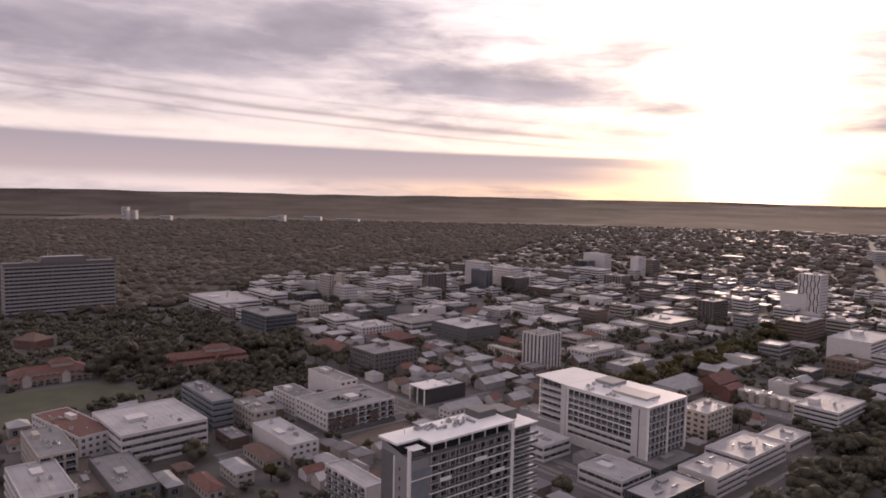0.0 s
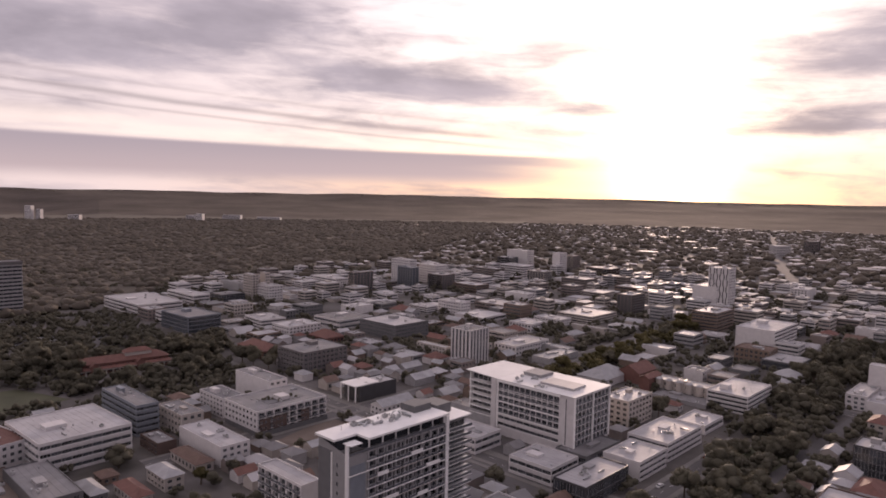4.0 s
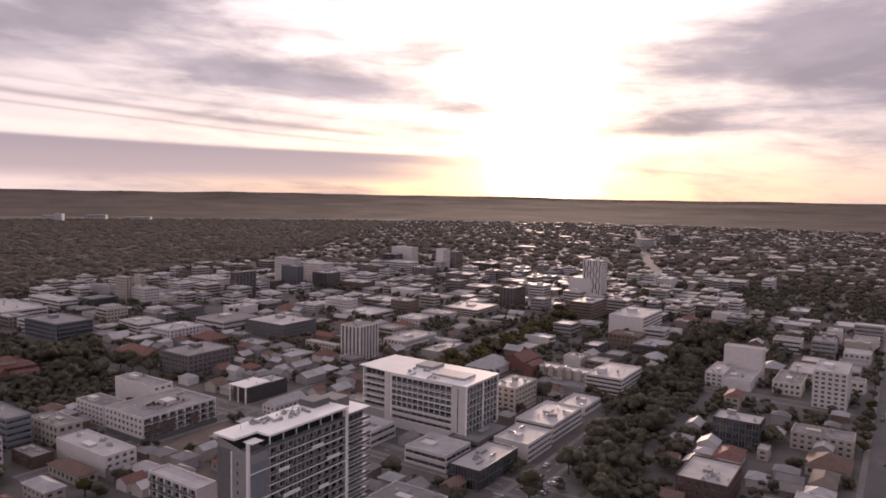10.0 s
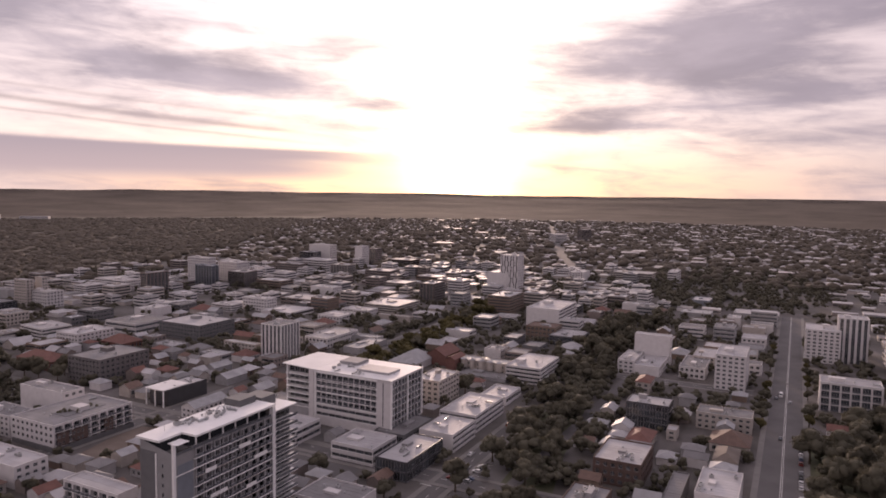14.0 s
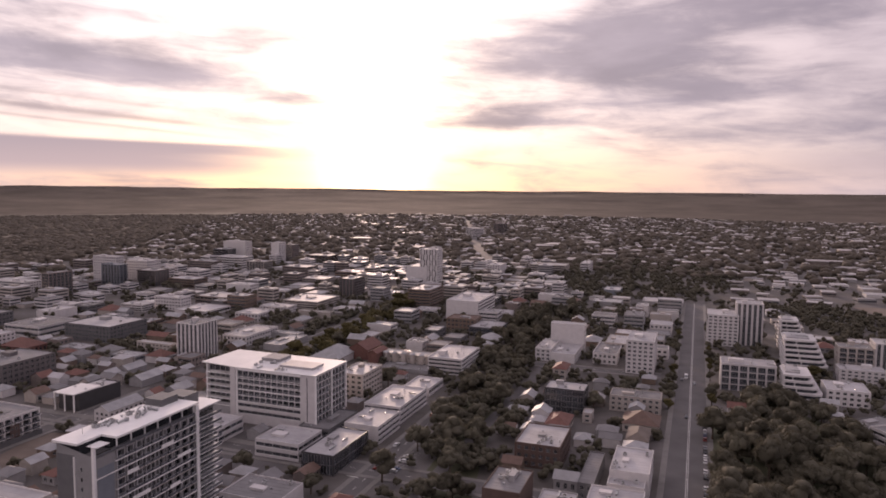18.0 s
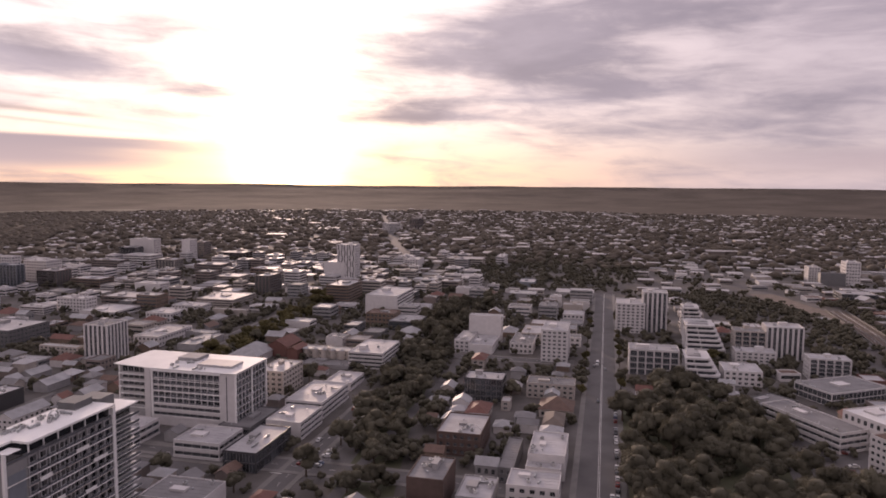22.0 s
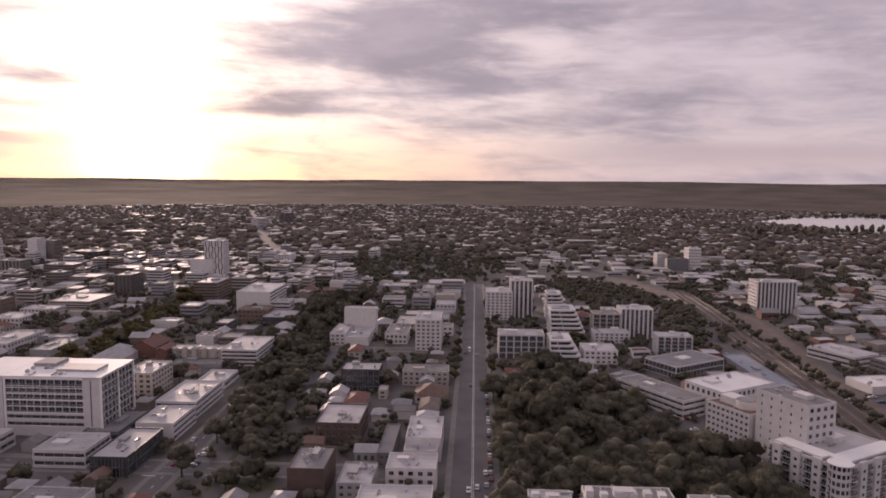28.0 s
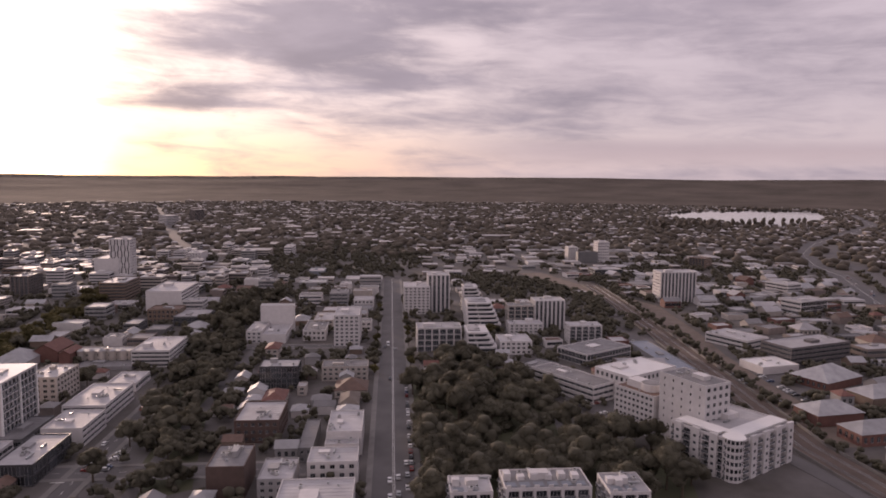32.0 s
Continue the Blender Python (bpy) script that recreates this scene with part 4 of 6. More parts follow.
def terrace_block(x, y, rot, w, d, n, step, back):
    """White apartments whose floors step back, each with a solid rounded balcony front over recessed glazing."""
    e = thing("apartment_building", x, y, 0, rot, "white terraced apartment block with rounded balcony fronts", "apartment building", "terraced white apartments")
    a = radians(rot)
    FOOT.append((x + math.cos(a) * w / 2 - math.sin(a) * d / 2, y + math.sin(a) * w / 2 + math.cos(a) * d / 2, w / 2, d / 2, rot))

    def plan(x0, y0, x1, y1, r, inset):
        q = [(x0 + inset, y0 + inset)]
        q += [(x1 - inset - r + r * math.sin(t * 0.2618), y0 + inset + r - r * math.cos(t * 0.2618)) for t in range(7)]
        return q + [(x1 - inset, y1), (x0 + inset, y1)]

    def prism(q, z0, z1):
        m, c = MB(), len(q)
        m.v = [(*p, z) for z in (z0, z1) for p in q]
        m.f = [(i, (i + 1) % c, c + (i + 1) % c, c + i) for i in range(c)] + [tuple(range(c, 2 * c))]
        m.mi = [0] * (c + 1)
        return m

    for k in range(n):
        x1, y0, z = w - max(0, k - 1) * step, max(0, k - 1) * back, k * 3.1
        part("storey", prism(plan(0.3, y0, x1, d, 4.0, 0.8), z, z + 3.1), GLASS, e, "recessed dark glazing")
        part("balcony_front", prism(plan(0.0, y0, x1, d, 5.0, 0.0), z + 2.2, z + 3.35), WALL["white"], e)
        for j in range(3):
            yy = y0 + (j + 0.5) * (d - y0) / 3
            part("party_wall", MB().box(x1 - 3.0, yy, z, x1 - 0.1, yy + 0.5, z + 2.0), WALL["white"], e)
        for j in range(2):
            xx = 0.2 + j * (x1 - 6) / 2
            part("party_wall", MB().box(xx, y0 + 0.1, z, xx + 0.5, y0 + 3.0, z + 2.0), WALL["white"], e)
    part("roof", MB().box(1.5, (n - 1) * back + 3, n * 3.1 + 0.254, w - n * step - 2, d - 1.5, n * 3.1 + 1.1), ROOF["pale"], e)
    rr = random.Random(int(x))
    for i in range(5):
        me = UNITS[rr.choice((0, 1, 2))]
        part(me.name.split(".")[0], me, None, e, at=(rr.uniform(2, w - n * step - 3), rr.uniform((n - 1) * back + 4, d - 2), n * 3.1 + 1.1))


terrace_block(352.9, 232.8, -49.7, 21.0, 28.0, 5, 1.9, 1.6)
terrace_block(413.1, 273.5, -49.7, 27.1, 34.0, 7, 1.3, 1.8)
terrace_block(462.8, 311.3, -49.7, 19.0, 25.0, 8, 1.0, 0.6)
cr = thing("roof_structure", 282.7, 79.7, 20.0, -20.3, "curved white plant room on the lattice office roof", "roof structure")
part("drum", MB().cyl(9.0, 9.0, 0, 3.4, 5.0, n=20), WALL["white"], cr)
part("plant_room", MB().box(5.2, 9.0, 0, 12.8, 21.0, 3.4), WALL["white"], cr)
part("roof_cap", MB().cyl(9.0, 9.0, 3.404, 3.7, 4.4, n=20), ROOF["grey"], cr)
# brick panels, courtyard and ground floor of the white corner apartments
ap = thing("facade_panels", -57.0, 348.0, 0, 40.3, "brown brick panels and grey base on the white apartments", "building front")
for xx, ww in ((1.2, 6.0), (8.6, 8.4), (26.0, 5.0)):
    part("brick_panel", MB().box(xx, -0.12, 2.6, xx + ww, -0.004, 8.6), WALL["brick"], ap)
    for k in range(2):
        for j in range(int(ww / 2.2)):
            part("window", pane_mesh(1.1, 1.3, 1), None, ap, at=(xx + 0.5 + j * 2.2, -0.15, 3.3 + k * 2.9))
part("base", MB().box(0.3, -0.5, 0, 42.8, -0.01, 2.4), WALL["dgrey"], ap)
part("base", MB().box(-0.5, 0.0, 0, -0.01, 32.0, 2.4), WALL["dgrey"], ap)
part("courtyard", MB().box(12.0, 9.0, 12.3, 34.0, 20.0, 12.65), WALL["dgrey"], ap, "dark roof courtyard")
rr = random.Random(3)
for i in range(14):
    part("planter", MB().cyl(13.5 + rr.uniform(0, 19), 10.0 + rr.uniform(0, 9), 12.65, 13.4 + rr.uniform(0, 0.8), 0.9, 0.5, 7), LEAF, ap)
B(-406.4, 642.5, 40.3, 97.0, 16.0, 51.2, 14, "v", "v", "grey", "grey", label="long thirteen-storey slab with white floor bands and dark windows")
pent = thing("roof_structure", -406.4, 642.5, 50.65, 40.3, "dark plant floor with sloping ends on the long slab", "roof structure")
ph = MB()
ph.v = [(30, 2.5, 0), (72, 2.5, 0), (72, 13.5, 0), (30, 13.5, 0), (33, 3.2, 5.4), (69, 3.2, 5.4), (69, 12.8, 5.4), (33, 12.8, 5.4)]
ph.f = [(4, 5, 6, 7), (0, 1, 5, 4), (1, 2, 6, 5), (2, 3, 7, 6), (3, 0, 4, 7)]
ph.mi = [0] * 5
part("plant_floor", ph, WALL["slate"], pent)
part("roof_cap", MB().box(32.5, 2.8, 5.404, 69.5, 13.2, 5.8), ROOF["pale"], pent)
for xx in (38, 41, 62):
    part("mast", MB().cyl(xx, 8, 5.8, 9.5, 0.14, 0.1, 6), STEEL, pent)
part("parapet_band", MB().box(-0.5, -0.5, -2.4, 97.5, -0.02, 0.9), WALL["slate"], pent, "dark crowning band")
B(-140.9, 301.8, 42.3, 39.7, 43.1, 15.0, 4, "s", "s", "white", "pale")
B(-160.7, 303.9, 52.0, 16.7, 49.6, 13.0, 4, "p", "p", "white", "red", label="white office with red tiled roof")
B(-165.4, 280.6, 40.3, 15.0, 40.0, 13.0, 4, "p", "b", "cream", "grey")
B(-149.7, 243.9, 40.3, 18.0, 40.0, 11.0, 3, "s", "p", "white", "pale")
B(-123.6, 260.0, 39.6, 16.4, 43.9, 8.0, 2, "w", "p", "dgrey", "grey")
B(-140.7, 263.0, 37.6, 13.6, 44.4, 4.0, 1, "w", "w", "brown", "tan")
B(-116.7, 351.3, 40.3, 11.5, 43.8, 16.0, 5, "s", "s", "bluegrey", "grey")
B(-95.0, 350.8, 40.3, 12.0, 26.9, 11.0, 3, "p", "p", "cream", "grey")
B(-99.3, 325.4, 40.3, 9.3, 18.8, 6.0, 2, "p", "w", "brick", "grey")
B(-67.4, 309.2, 40.3, 14.6, 39.7, 9.6, 3, "w", "p", "white", "pale")
B(-57.5, 348.4, 40.3, 43.0, 32.4, 13.0, 4, "p", "b", "white", "grey")
B(-58.4, 397.9, 40.3, 12.5, 36.5, 15.0, 5, "w", "p", "white", "grey")
B(-80.1, 378.5, 40.3, 13.4, 26.1, 11.0, 4, "p", "p", "white", "grey")
B(-27.2, 255.4, 40.3, 8.8, 29.8, 14.0, 4, "b", "w", "white", "pale")
B(-44.8, 464.4, 40.3, 37.3, 30.6, 16.0, 5, "p", "p", "slate", "grey")
B(-66.2, 575.3, 40.3, 32.0, 25.6, 12.0, 4, "p", "p", "white", "pale")
B(-95.9, 622.9, 34.2, 24.4, 33.2, 9.0, 3, "s", "s", "white", "pale")
B(-221.4, 691.5, 41.3, 44.8, 80.0, 11.0, 3, "s", "s", "white", "pale")
B(-185.4, 754.8, 40.3, 18.9, 60.0, 11.0, 3, "s", "s", "white", "pale")
B(-154.1, 605.3, 41.7, 31.1, 47.9, 14.6, 4, "g", "g", "bluegrey", "grey")
B(-125.3, 629.4, 40.3, 18.7, 14.4, 6.0, 2, "s", "s", "cream", "pale")
B(-158.1, 766.3, 40.3, 28.0, 26.0, 10.0, 3, "g", "g", "black", "grey")
B(-131.2, 800.0, 40.3, 8.3, 19.7, 28.0, 9, "p", "p", "cream", "pale")
B(-117.6, 805.2, 40.3, 6.3, 10.9, 30.0, 9, "w", "p", "cream", "pale")
B(-111.5, 786.6, 40.3, 18.6, 26.2, 17.0, 5, "p", "p", "white", "pale")
B(-153.8, 842.0, 40.3, 7.3, 42.6, 13.0, 3, "w", "w", "grey", "grey")
B(-82.2, 871.7, 40.3, 27.4, 20.6, 11.0, 4, "s", "s", "white", "pale")
B(-41.7, 888.4, 40.3, 21.7, 53.7, 13.0, 4, "s", "p", "white", "pale")
B(-18.4, 847.7, 40.3, 31.3, 10.2, 26.0, 8, "g", "b", "taupe", "pale")
B(-26.9, 621.8, 40.3, 38.9, 37.5, 9.0, 2, "s", "s", "white", "grey")
B(-17.0, 702.0, 40.3, 27.7, 18.9, 8.0, 2, "w", "w", "white", "pale")
B(-6.5, 404.1, 40.3, 28.9, 14.8, 9.4, 3, "w", "w", "black", "pale", label="black building with white portal frame and pale roof")
B(21.0, 575.5, 40.3, 39.5, 45.9, 13.0, 4, "p", "p", "dgrey", "pale")
B(71.8, 492.2, 40.3, 21.4, 18.8, 25.3, 8, "t2", "t2", "white", "grey", label="white eight-storey apartment block with dark glazed columns")
B(56.6, 513.9, 40.3, 6.4, 31.3, 8.0, 3, "p", "p", "cream", "pale")
B(111.5, 517.1, 40.3, 43.2, 21.6, 8.0, 2, "p", "p", "white", "pale")
B(130.4, 489.6, 40.3, 38.6, 15.4, 5.0, 1, "w", "w", "grey", "tin")
B(97.9, 300.4, 40.3, 31.1, 17.1, 5.0, 1, "s", "s", "dgrey", "grey")
B(62.6, 352.7, 40.3, 12.0, 29.2, 9.0, 2, "w", "w", "grey", "grey")
B(48.9, 318.8, 40.3, 19.6, 22.5, 8.0, 2, "s", "s", "white", "pale")
B(136.9, 350.2, 40.3, 26.8, 16.2, 15.2, 5, "p", "p", "cream", "pale")
B(75.9, 280.2, 40.3, 20.9, 22.9, 8.0, 2, "s", "s", "white", "pale")
B(84.0, 257.9, 40.3, 33.9, 15.7, 9.0, 2, "g", "g", "black", "pale")
B(116.2, 282.8, 40.3, 25.5, 18.3, 8.8, 3, "w", "s", "white", "pale")
B(138.4, 304.0, 40.3, 37.7, 21.0, 9.1, 3, "s", "s", "white", "pale")
B(174.7, 339.3, 40.3, 24.0, 16.4, 5.0, 1, "w", "s", "white", "pale")
B(215.4, 369.2, 40.3, 39.0, 23.9, 11.0, 4, "s", "s", "white", "pale")
B(204.8, 397.8, 40.3, 13.6, 35.5, 8.0, 2, "p", "w", "cream", "tin")
B(196.9, 381.8, 40.3, 20.0, 34.4, 2.5, 1, "w", "w", "grey", "grey")
B(51.4, 230.4, 40.3, 18.8, 25.4, 7.0, 1, "w", "w", "white", "grey")
B(330.6, 381.6, 40.3, 9.0, 25.4, 21.4, 6, "w", "p", "white", "pale")
B(302.2, 358.9, 40.3, 42.1, 17.0, 7.0, 2, "w", "p", "white", "pale")
B(292.2, 373.0, 40.3, 34.5, 11.4, 9.0, 3, "p", "p", "white", "pale")
B(329.3, 310.8, 40.3, 34.0, 18.3, 22.8, 8, "p", "p", "white", "pale")
B(326.5, 342.4, 40.3, 36.9, 16.8, 8.0, 2, "p", "w", "white", "grey")
B(352.8, 360.8, 40.3, 31.4, 15.2, 9.0, 3, "p", "w", "cream", "pale")
B(276.2, 704.4, 40.3, 29.9, 17.6, 20.5, 7, "b", "b", "taupe", "pale")
B(397.8, 730.4, 40.3, 19.4, 23.1, 47.0, 14, "z", "p", "white", "pale", label="white tower with wavy black window strips")
B(388.5, 739.1, 40.3, 40.9, 27.5, 25.0, 8, "w", "p", "white", "pale")
B(318.8, 603.7, 40.3, 41.1, 23.9, 18.8, 6, "s", "s", "brown", "pale")
B(324.5, 520.4, 40.3, 55.0, 31.3, 18.8, 6, "w", "s", "white", "pale")
B(296.1, 481.5, 40.3, 20.3, 25.5, 11.3, 3, "p", "p", "brown", "brown")
B(301.9, 454.1, 40.3, 32.7, 25.5, 8.0, 2, "g", "g", "dgrey", "pale")
B(536.7, 795.9, 40.3, 35.0, 20.0, 14.5, 5, "p", "w", "white", "pale")
B(628.0, 763.5, 40.3, 30.0, 53.9, 13.0, 4, "s", "s", "cream", "pale")
B(665.3, 756.8, 40.3, 40.0, 12.3, 15.0, 4, "s", "s", "white", "pale")
B(420.8, 589.4, 40.3, 20.2, 9.9, 15.0, 4, "s", "s", "cream", "pale")
B(54.8, 927.4, 40.3, 12.7, 36.6, 34.0, 10, "p", "p", "white", "pale")
B(92.0, 946.1, 40.3, 24.5, 33.1, 25.0, 7, "p", "p", "white", "pale")
B(93.8, 885.7, 40.3, 24.7, 26.7, 19.1, 7, "g", "b", "taupe", "pale")
B(56.0, 897.7, 40.3, 12.4, 28.3, 27.0, 8, "b", "b", "bluegrey", "pale")
B(254.3, 1096.6, 40.3, 18.3, 41.1, 34.0, 9, "w", "p", "white", "pale")
B(224.4, 1084.6, 40.3, 20.4, 27.4, 24.0, 7, "g", "g", "black", "pale")
B(229.2, 1014.6, 40.3, 27.6, 44.2, 18.0, 5, "s", "s", "white", "pale")
B(247.1, 961.7, 40.3, 20.9, 29.7, 15.9, 5, "b", "b", "cream", "pale")
B(301.2, 1072.2, 40.3, 20.1, 14.0, 33.0, 9, "w", "p", "white", "pale")
B(329.0, 1092.6, 40.3, 21.3, 11.6, 27.0, 8, "g", "s", "taupe", "pale")
B(181.9, 783.4, 40.3, 18.0, 32.4, 9.6, 3, "w", "p", "white", "pale")
B(133.4, 855.1, 40.3, 25.1, 38.7, 10.0, 3, "s", "s", "brown", "pale")
B(140.1, 712.9, 40.3, 31.7, 39.2, 8.0, 2, "s", "s", "taupe", "pale")
B(59.2, 707.9, 40.3, 15.9, 25.9, 7.1, 3, "s", "s", "white", "pale")
B(93.1, 697.9, 40.3, 14.7, 32.0, 13.2, 4, "p", "p", "white", "pale")
B(108.4, 656.7, 40.3, 37.2, 35.9, 5.0, 1, "w", "s", "white", "pale")
B(214.7, 647.5, 40.3, 46.5, 39.8, 7.7, 3, "s", "s", "cream", "pale")
B(284.9, 888.1, 40.3, 30.1, 38.2, 13.9, 4, "s", "s", "taupe", "pale")
B(279.8, 805.9, 40.3, 30.0, 33.6, 7.9, 3, "s", "s", "cream", "pale")
B(375.6, 1048.1, 40.3, 33.5, 43.3, 11.0, 3, "g", "g", "brown", "pale")
B(341.0, 844.6, 40.3, 29.7, 34.5, 9.0, 2, "s", "s", "brown", "pale")
B(317.4, 678.1, 40.3, 21.1, 35.1, 5.5, 2, "w", "w", "white", "pale")
B(127.6, 538.2, 40.3, 20.7, 27.8, 5.3, 2, "p", "p", "cream", "pale")
B(144.6, 607.2, 40.3, 25.3, 24.7, 8.0, 2, "p", "p", "white", "pale")
B(180.5, 638.6, 40.3, 19.1, 30.6, 6.3, 2, "p", "p", "white", "pale")
B(250.5, 823.5, 40.3, 19.2, 20.0, 14.0, 4, "s", "s", "taupe", "pale")
B(187.1, 1008.6, 40.3, 20.0, 45.0, 14.0, 4, "s", "s", "taupe", "pale")
B(152.7, 520.6, 40.3, 10.9, 34.9, 5.0, 1, "w", "w", "grey", "tin")
B(208.4, 595.4, 40.3, 6.0, 34.5, 6.0, 2, "w", "p", "cream", "pale")
B(172.7, 215.9, 40.3, 27.7, 20.3, 11.0, 3, "p", "p", "brick", "pale")
B(127.4, 183.1, 40.3, 22.3, 14.4, 13.0, 4, "w", "w", "brick", "grey")
B(137.1, 167.1, 40.3, 19.8, 13.3, 9.0, 3, "p", "w", "grey", "pale")
B(160.4, 155.4, 40.3, 15.5, 19.8, 11.0, 3, "p", "p", "white", "pale")
B(185.6, 176.2, 40.3, 27.8, 15.6, 11.0, 3, "w", "p", "white", "pale")
B(179.4, 172.7, 40.3, 13.3, 14.4, 8.0, 2, "w", "p", "white", "pale")
B(166.0, 186.7, 40.3, 35.6, 6.4, 7.0, 2, "p", "w", "dgrey", "grey")
B(126.6, 126.9, 40.3, 29.3, 26.8, 11.0, 3, "p", "p", "white", "pale")
B(233.7, 270.3, 40.3, 16.3, 22.0, 13.4, 4, "g", "g", "black", "pale")
B(270.2, 249.4, 40.3, 15.7, 27.5, 9.0, 3, "p", "p", "cream", "grey")
B(227.9, 257.3, 40.3, 8.4, 4.9, 5.6, 2, "p", "w", "cream", "pale")
B(342.7, 268.9, -49.7, 31.6, 18.0, 17.0, 4, "p", "b", "white", "pale")
B(371.1, 218.1, -49.7, 22.5, 22.0, 9.5, 3, "w", "p", "white", "pale")
B(422.0, 241.0, -49.7, 26.5, 15.0, 10.0, 4, "p", "p", "white", "pale")
B(455.4, 237.5, -49.7, 24.9, 18.0, 23.7, 9, "t2", "t2", "white", "pale", label="white apartment block with dark vertical glazed strips")
B(440.4, 253.2, -49.7, 21.5, 15.0, 20.0, 6, "p", "b", "cream", "grey")
B(427.6, 193.4, -49.7, 24.7, 14.0, 14.1, 5, "p", "b", "white", "pale")
B(438.1, 358.5, -49.7, 23.3, 28.0, 24.8, 9, "b", "p", "white", "pale")
B(458.1, 347.5, -49.7, 20.1, 18.0, 34.0, 10, "t2", "t2", "white", "pale", label="white apartment tower with dark vertical glazed strips")
B(380.3, 157.7, -17.4, 44.2, 26.5, 8.0, 2, "g", "g", "white", "grey", label="low office with dark glass bays between white fins")
B(311.7, 122.7, -17.1, 17.3, 48.1, 10.2, 3, "s", "s", "white", "grey", label="white curved office with ribbon windows")
B(325.3, 107.8, -19.2, 39.9, 25.4, 15.0, 3, "p", "p", "white", "white")
B(282.7, 79.7, -20.3, 17.1, 24.3, 20.5, 7, "l", "w", "white", "brown", label="white office with a lattice of small square windows")
B(272.3, 53.6, -25.0, 16.1, 26.3, 33.0, 9, "r", "p", "white", "grey", label="tall white block with vertical ribs and grey roof")
B(255.0, 36.1, -19.3, 42.2, 31.8, 17.2, 6, "b", "b", "white", "pale", label="white curved apartment block with rounded corner bays")
B(153.4, 105.2, -49.7, 14.8, 13.6, 15.0, 4, "b", "b", "white", "pale")
B(167.4, 91.5, -49.7, 30.8, 16.0, 15.0, 4, "b", "b", "white", "grey")
B(186.8, 61.0, -49.7, 14.5, 16.0, 15.0, 4, "b", "b", "white", "pale")
B(460.7, 50.6, -30.9, 55.7, 24.8, 12.7, 4, "s", "s", "slate", "pale")
B(488.0, 83.4, -21.8, 25.1, 35.3, 7.4, 2, "s", "s", "white", "pale")
B(505.7, 11.5, -42.3, 25.8, 15.3, 9.0, 2, "s", "s", "taupe", "pale")
B(429.9, 61.2, -37.7, 27.8, 21.6, 5.0, 1, "w", "w", "white", "white")
B(347.1, 18.8, -41.2, 27.1, 17.3, 6.0, 1, "w", "w", "redbrick", "tin", shape="hip", kindname="house", label="red brick building with weathered tin hipped roof")
B(330.5, -1.5, -41.1, 30.0, 14.8, 6.0, 1, "p", "p", "redbrick", "tin", shape="hip", kindname="house", label="red brick building with weathered tin hipped roof")
B(395.6, -0.8, -37.4, 26.7, 17.5, 6.0, 1, "w", "w", "brown", "tin", shape="hip", kindname="house", label="brown building with weathered tin hipped roof")
B(415.6, 23.4, -24.7, 34.4, 24.1, 5.0, 1, "p", "w", "redbrick", "tin", shape="hip", kindname="house", label="red brick building with weathered tin hipped roof")
B(639.5, 198.4, -49.7, 36.2, 20.9, 29.9, 9, "p", "t2", "white", "pale", label="white apartment tower with vertical fins")
B(898.5, 377.5, -49.7, 16.8, 22.0, 29.2, 7, "p", "p", "white", "pale")
B(885.3, 417.1, -49.7, 14.0, 20.0, 20.0, 6, "p", "p", "white", "pale")
B(869.8, 394.6, -49.7, 28.9, 10.0, 16.0, 5, "w", "w", "dgrey", "grey")
B(922.8, 235.2, -11.3, 19.8, 22.9, 14.0, 5, "b", "p", "brown", "brown")
B(760.6, 320.8, -49.7, 35.3, 30.0, 9.1, 3, "g", "g", "dgrey", "pale")
B(768.3, 106.6, -29.5, 20.1, 28.0, 10.9, 3, "s", "s", "white", "pale")
B(651.2, 75.4, -28.7, 35.6, 20.6, 13.1, 3, "s", "g", "white", "pale")
B(547.5, 596.7, -49.7, 18.7, 30.0, 6.0, 1, "w", "w", "bluegrey", "pale")
B(531.7, 520.6, -49.7, 41.8, 30.0, 5.0, 1, "w", "w", "grey", "pale")
B(477.9, 538.1, -49.7, 29.3, 25.0, 6.0, 1, "w", "w", "grey", "tin")
B(-307.1, 520.1, 73.1, 17.8, 20.5, 7.0, 2, "p", "p", "redbrick", "brown", shape="hip", kindname="house", label="red brick building with brown tiled hipped roof")
B(-78.7, 513.0, 40.3, 17.1, 34.7, 6.0, 1, "p", "p", "redbrick", "red", shape="hip", kindname="house", label="red brick building with red tiled hipped roof")
B(-34.8, 558.0, 40.3, 18.0, 24.1, 6.0, 1, "p", "p", "redbrick", "red", shape="hip", kindname="house", label="red brick building with red tiled hipped roof")
B(-84.7, 284.3, 40.3, 8.3, 16.9, 6.0, 2, "p", "p", "cream", "tin", shape="hip", kindname="house", label="cream building with weathered tin hipped roof")
B(-91.7, 269.5, 40.3, 7.2, 20.5, 4.5, 1, "p", "p", "cream", "red", shape="hip", kindname="house", label="cream building with red tiled hipped roof")
B(-76.4, 301.9, 40.3, 8.4, 24.3, 4.5, 1, "p", "p", "cream", "brown", shape="hip", kindname="house", label="cream building with brown tiled hipped roof")
B(-108.5, 271.8, 40.3, 6.0, 17.7, 5.0, 1, "p", "p", "dgrey", "tin", shape="hip", kindname="house", label="dark grey building with weathered tin hipped roof")
B(6.0, 375.5, 40.3, 24.0, 10.0, 6.0, 2, "p", "p", "white", "tin", shape="gable", kindname="house", label="white building with weathered tin gabled roof")
B(28.5, 436.4, 40.3, 18.0, 10.0, 4.5, 1, "w", "w", "grey", "tin", shape="gable", kindname="house", label="grey metal building with weathered tin gabled roof")
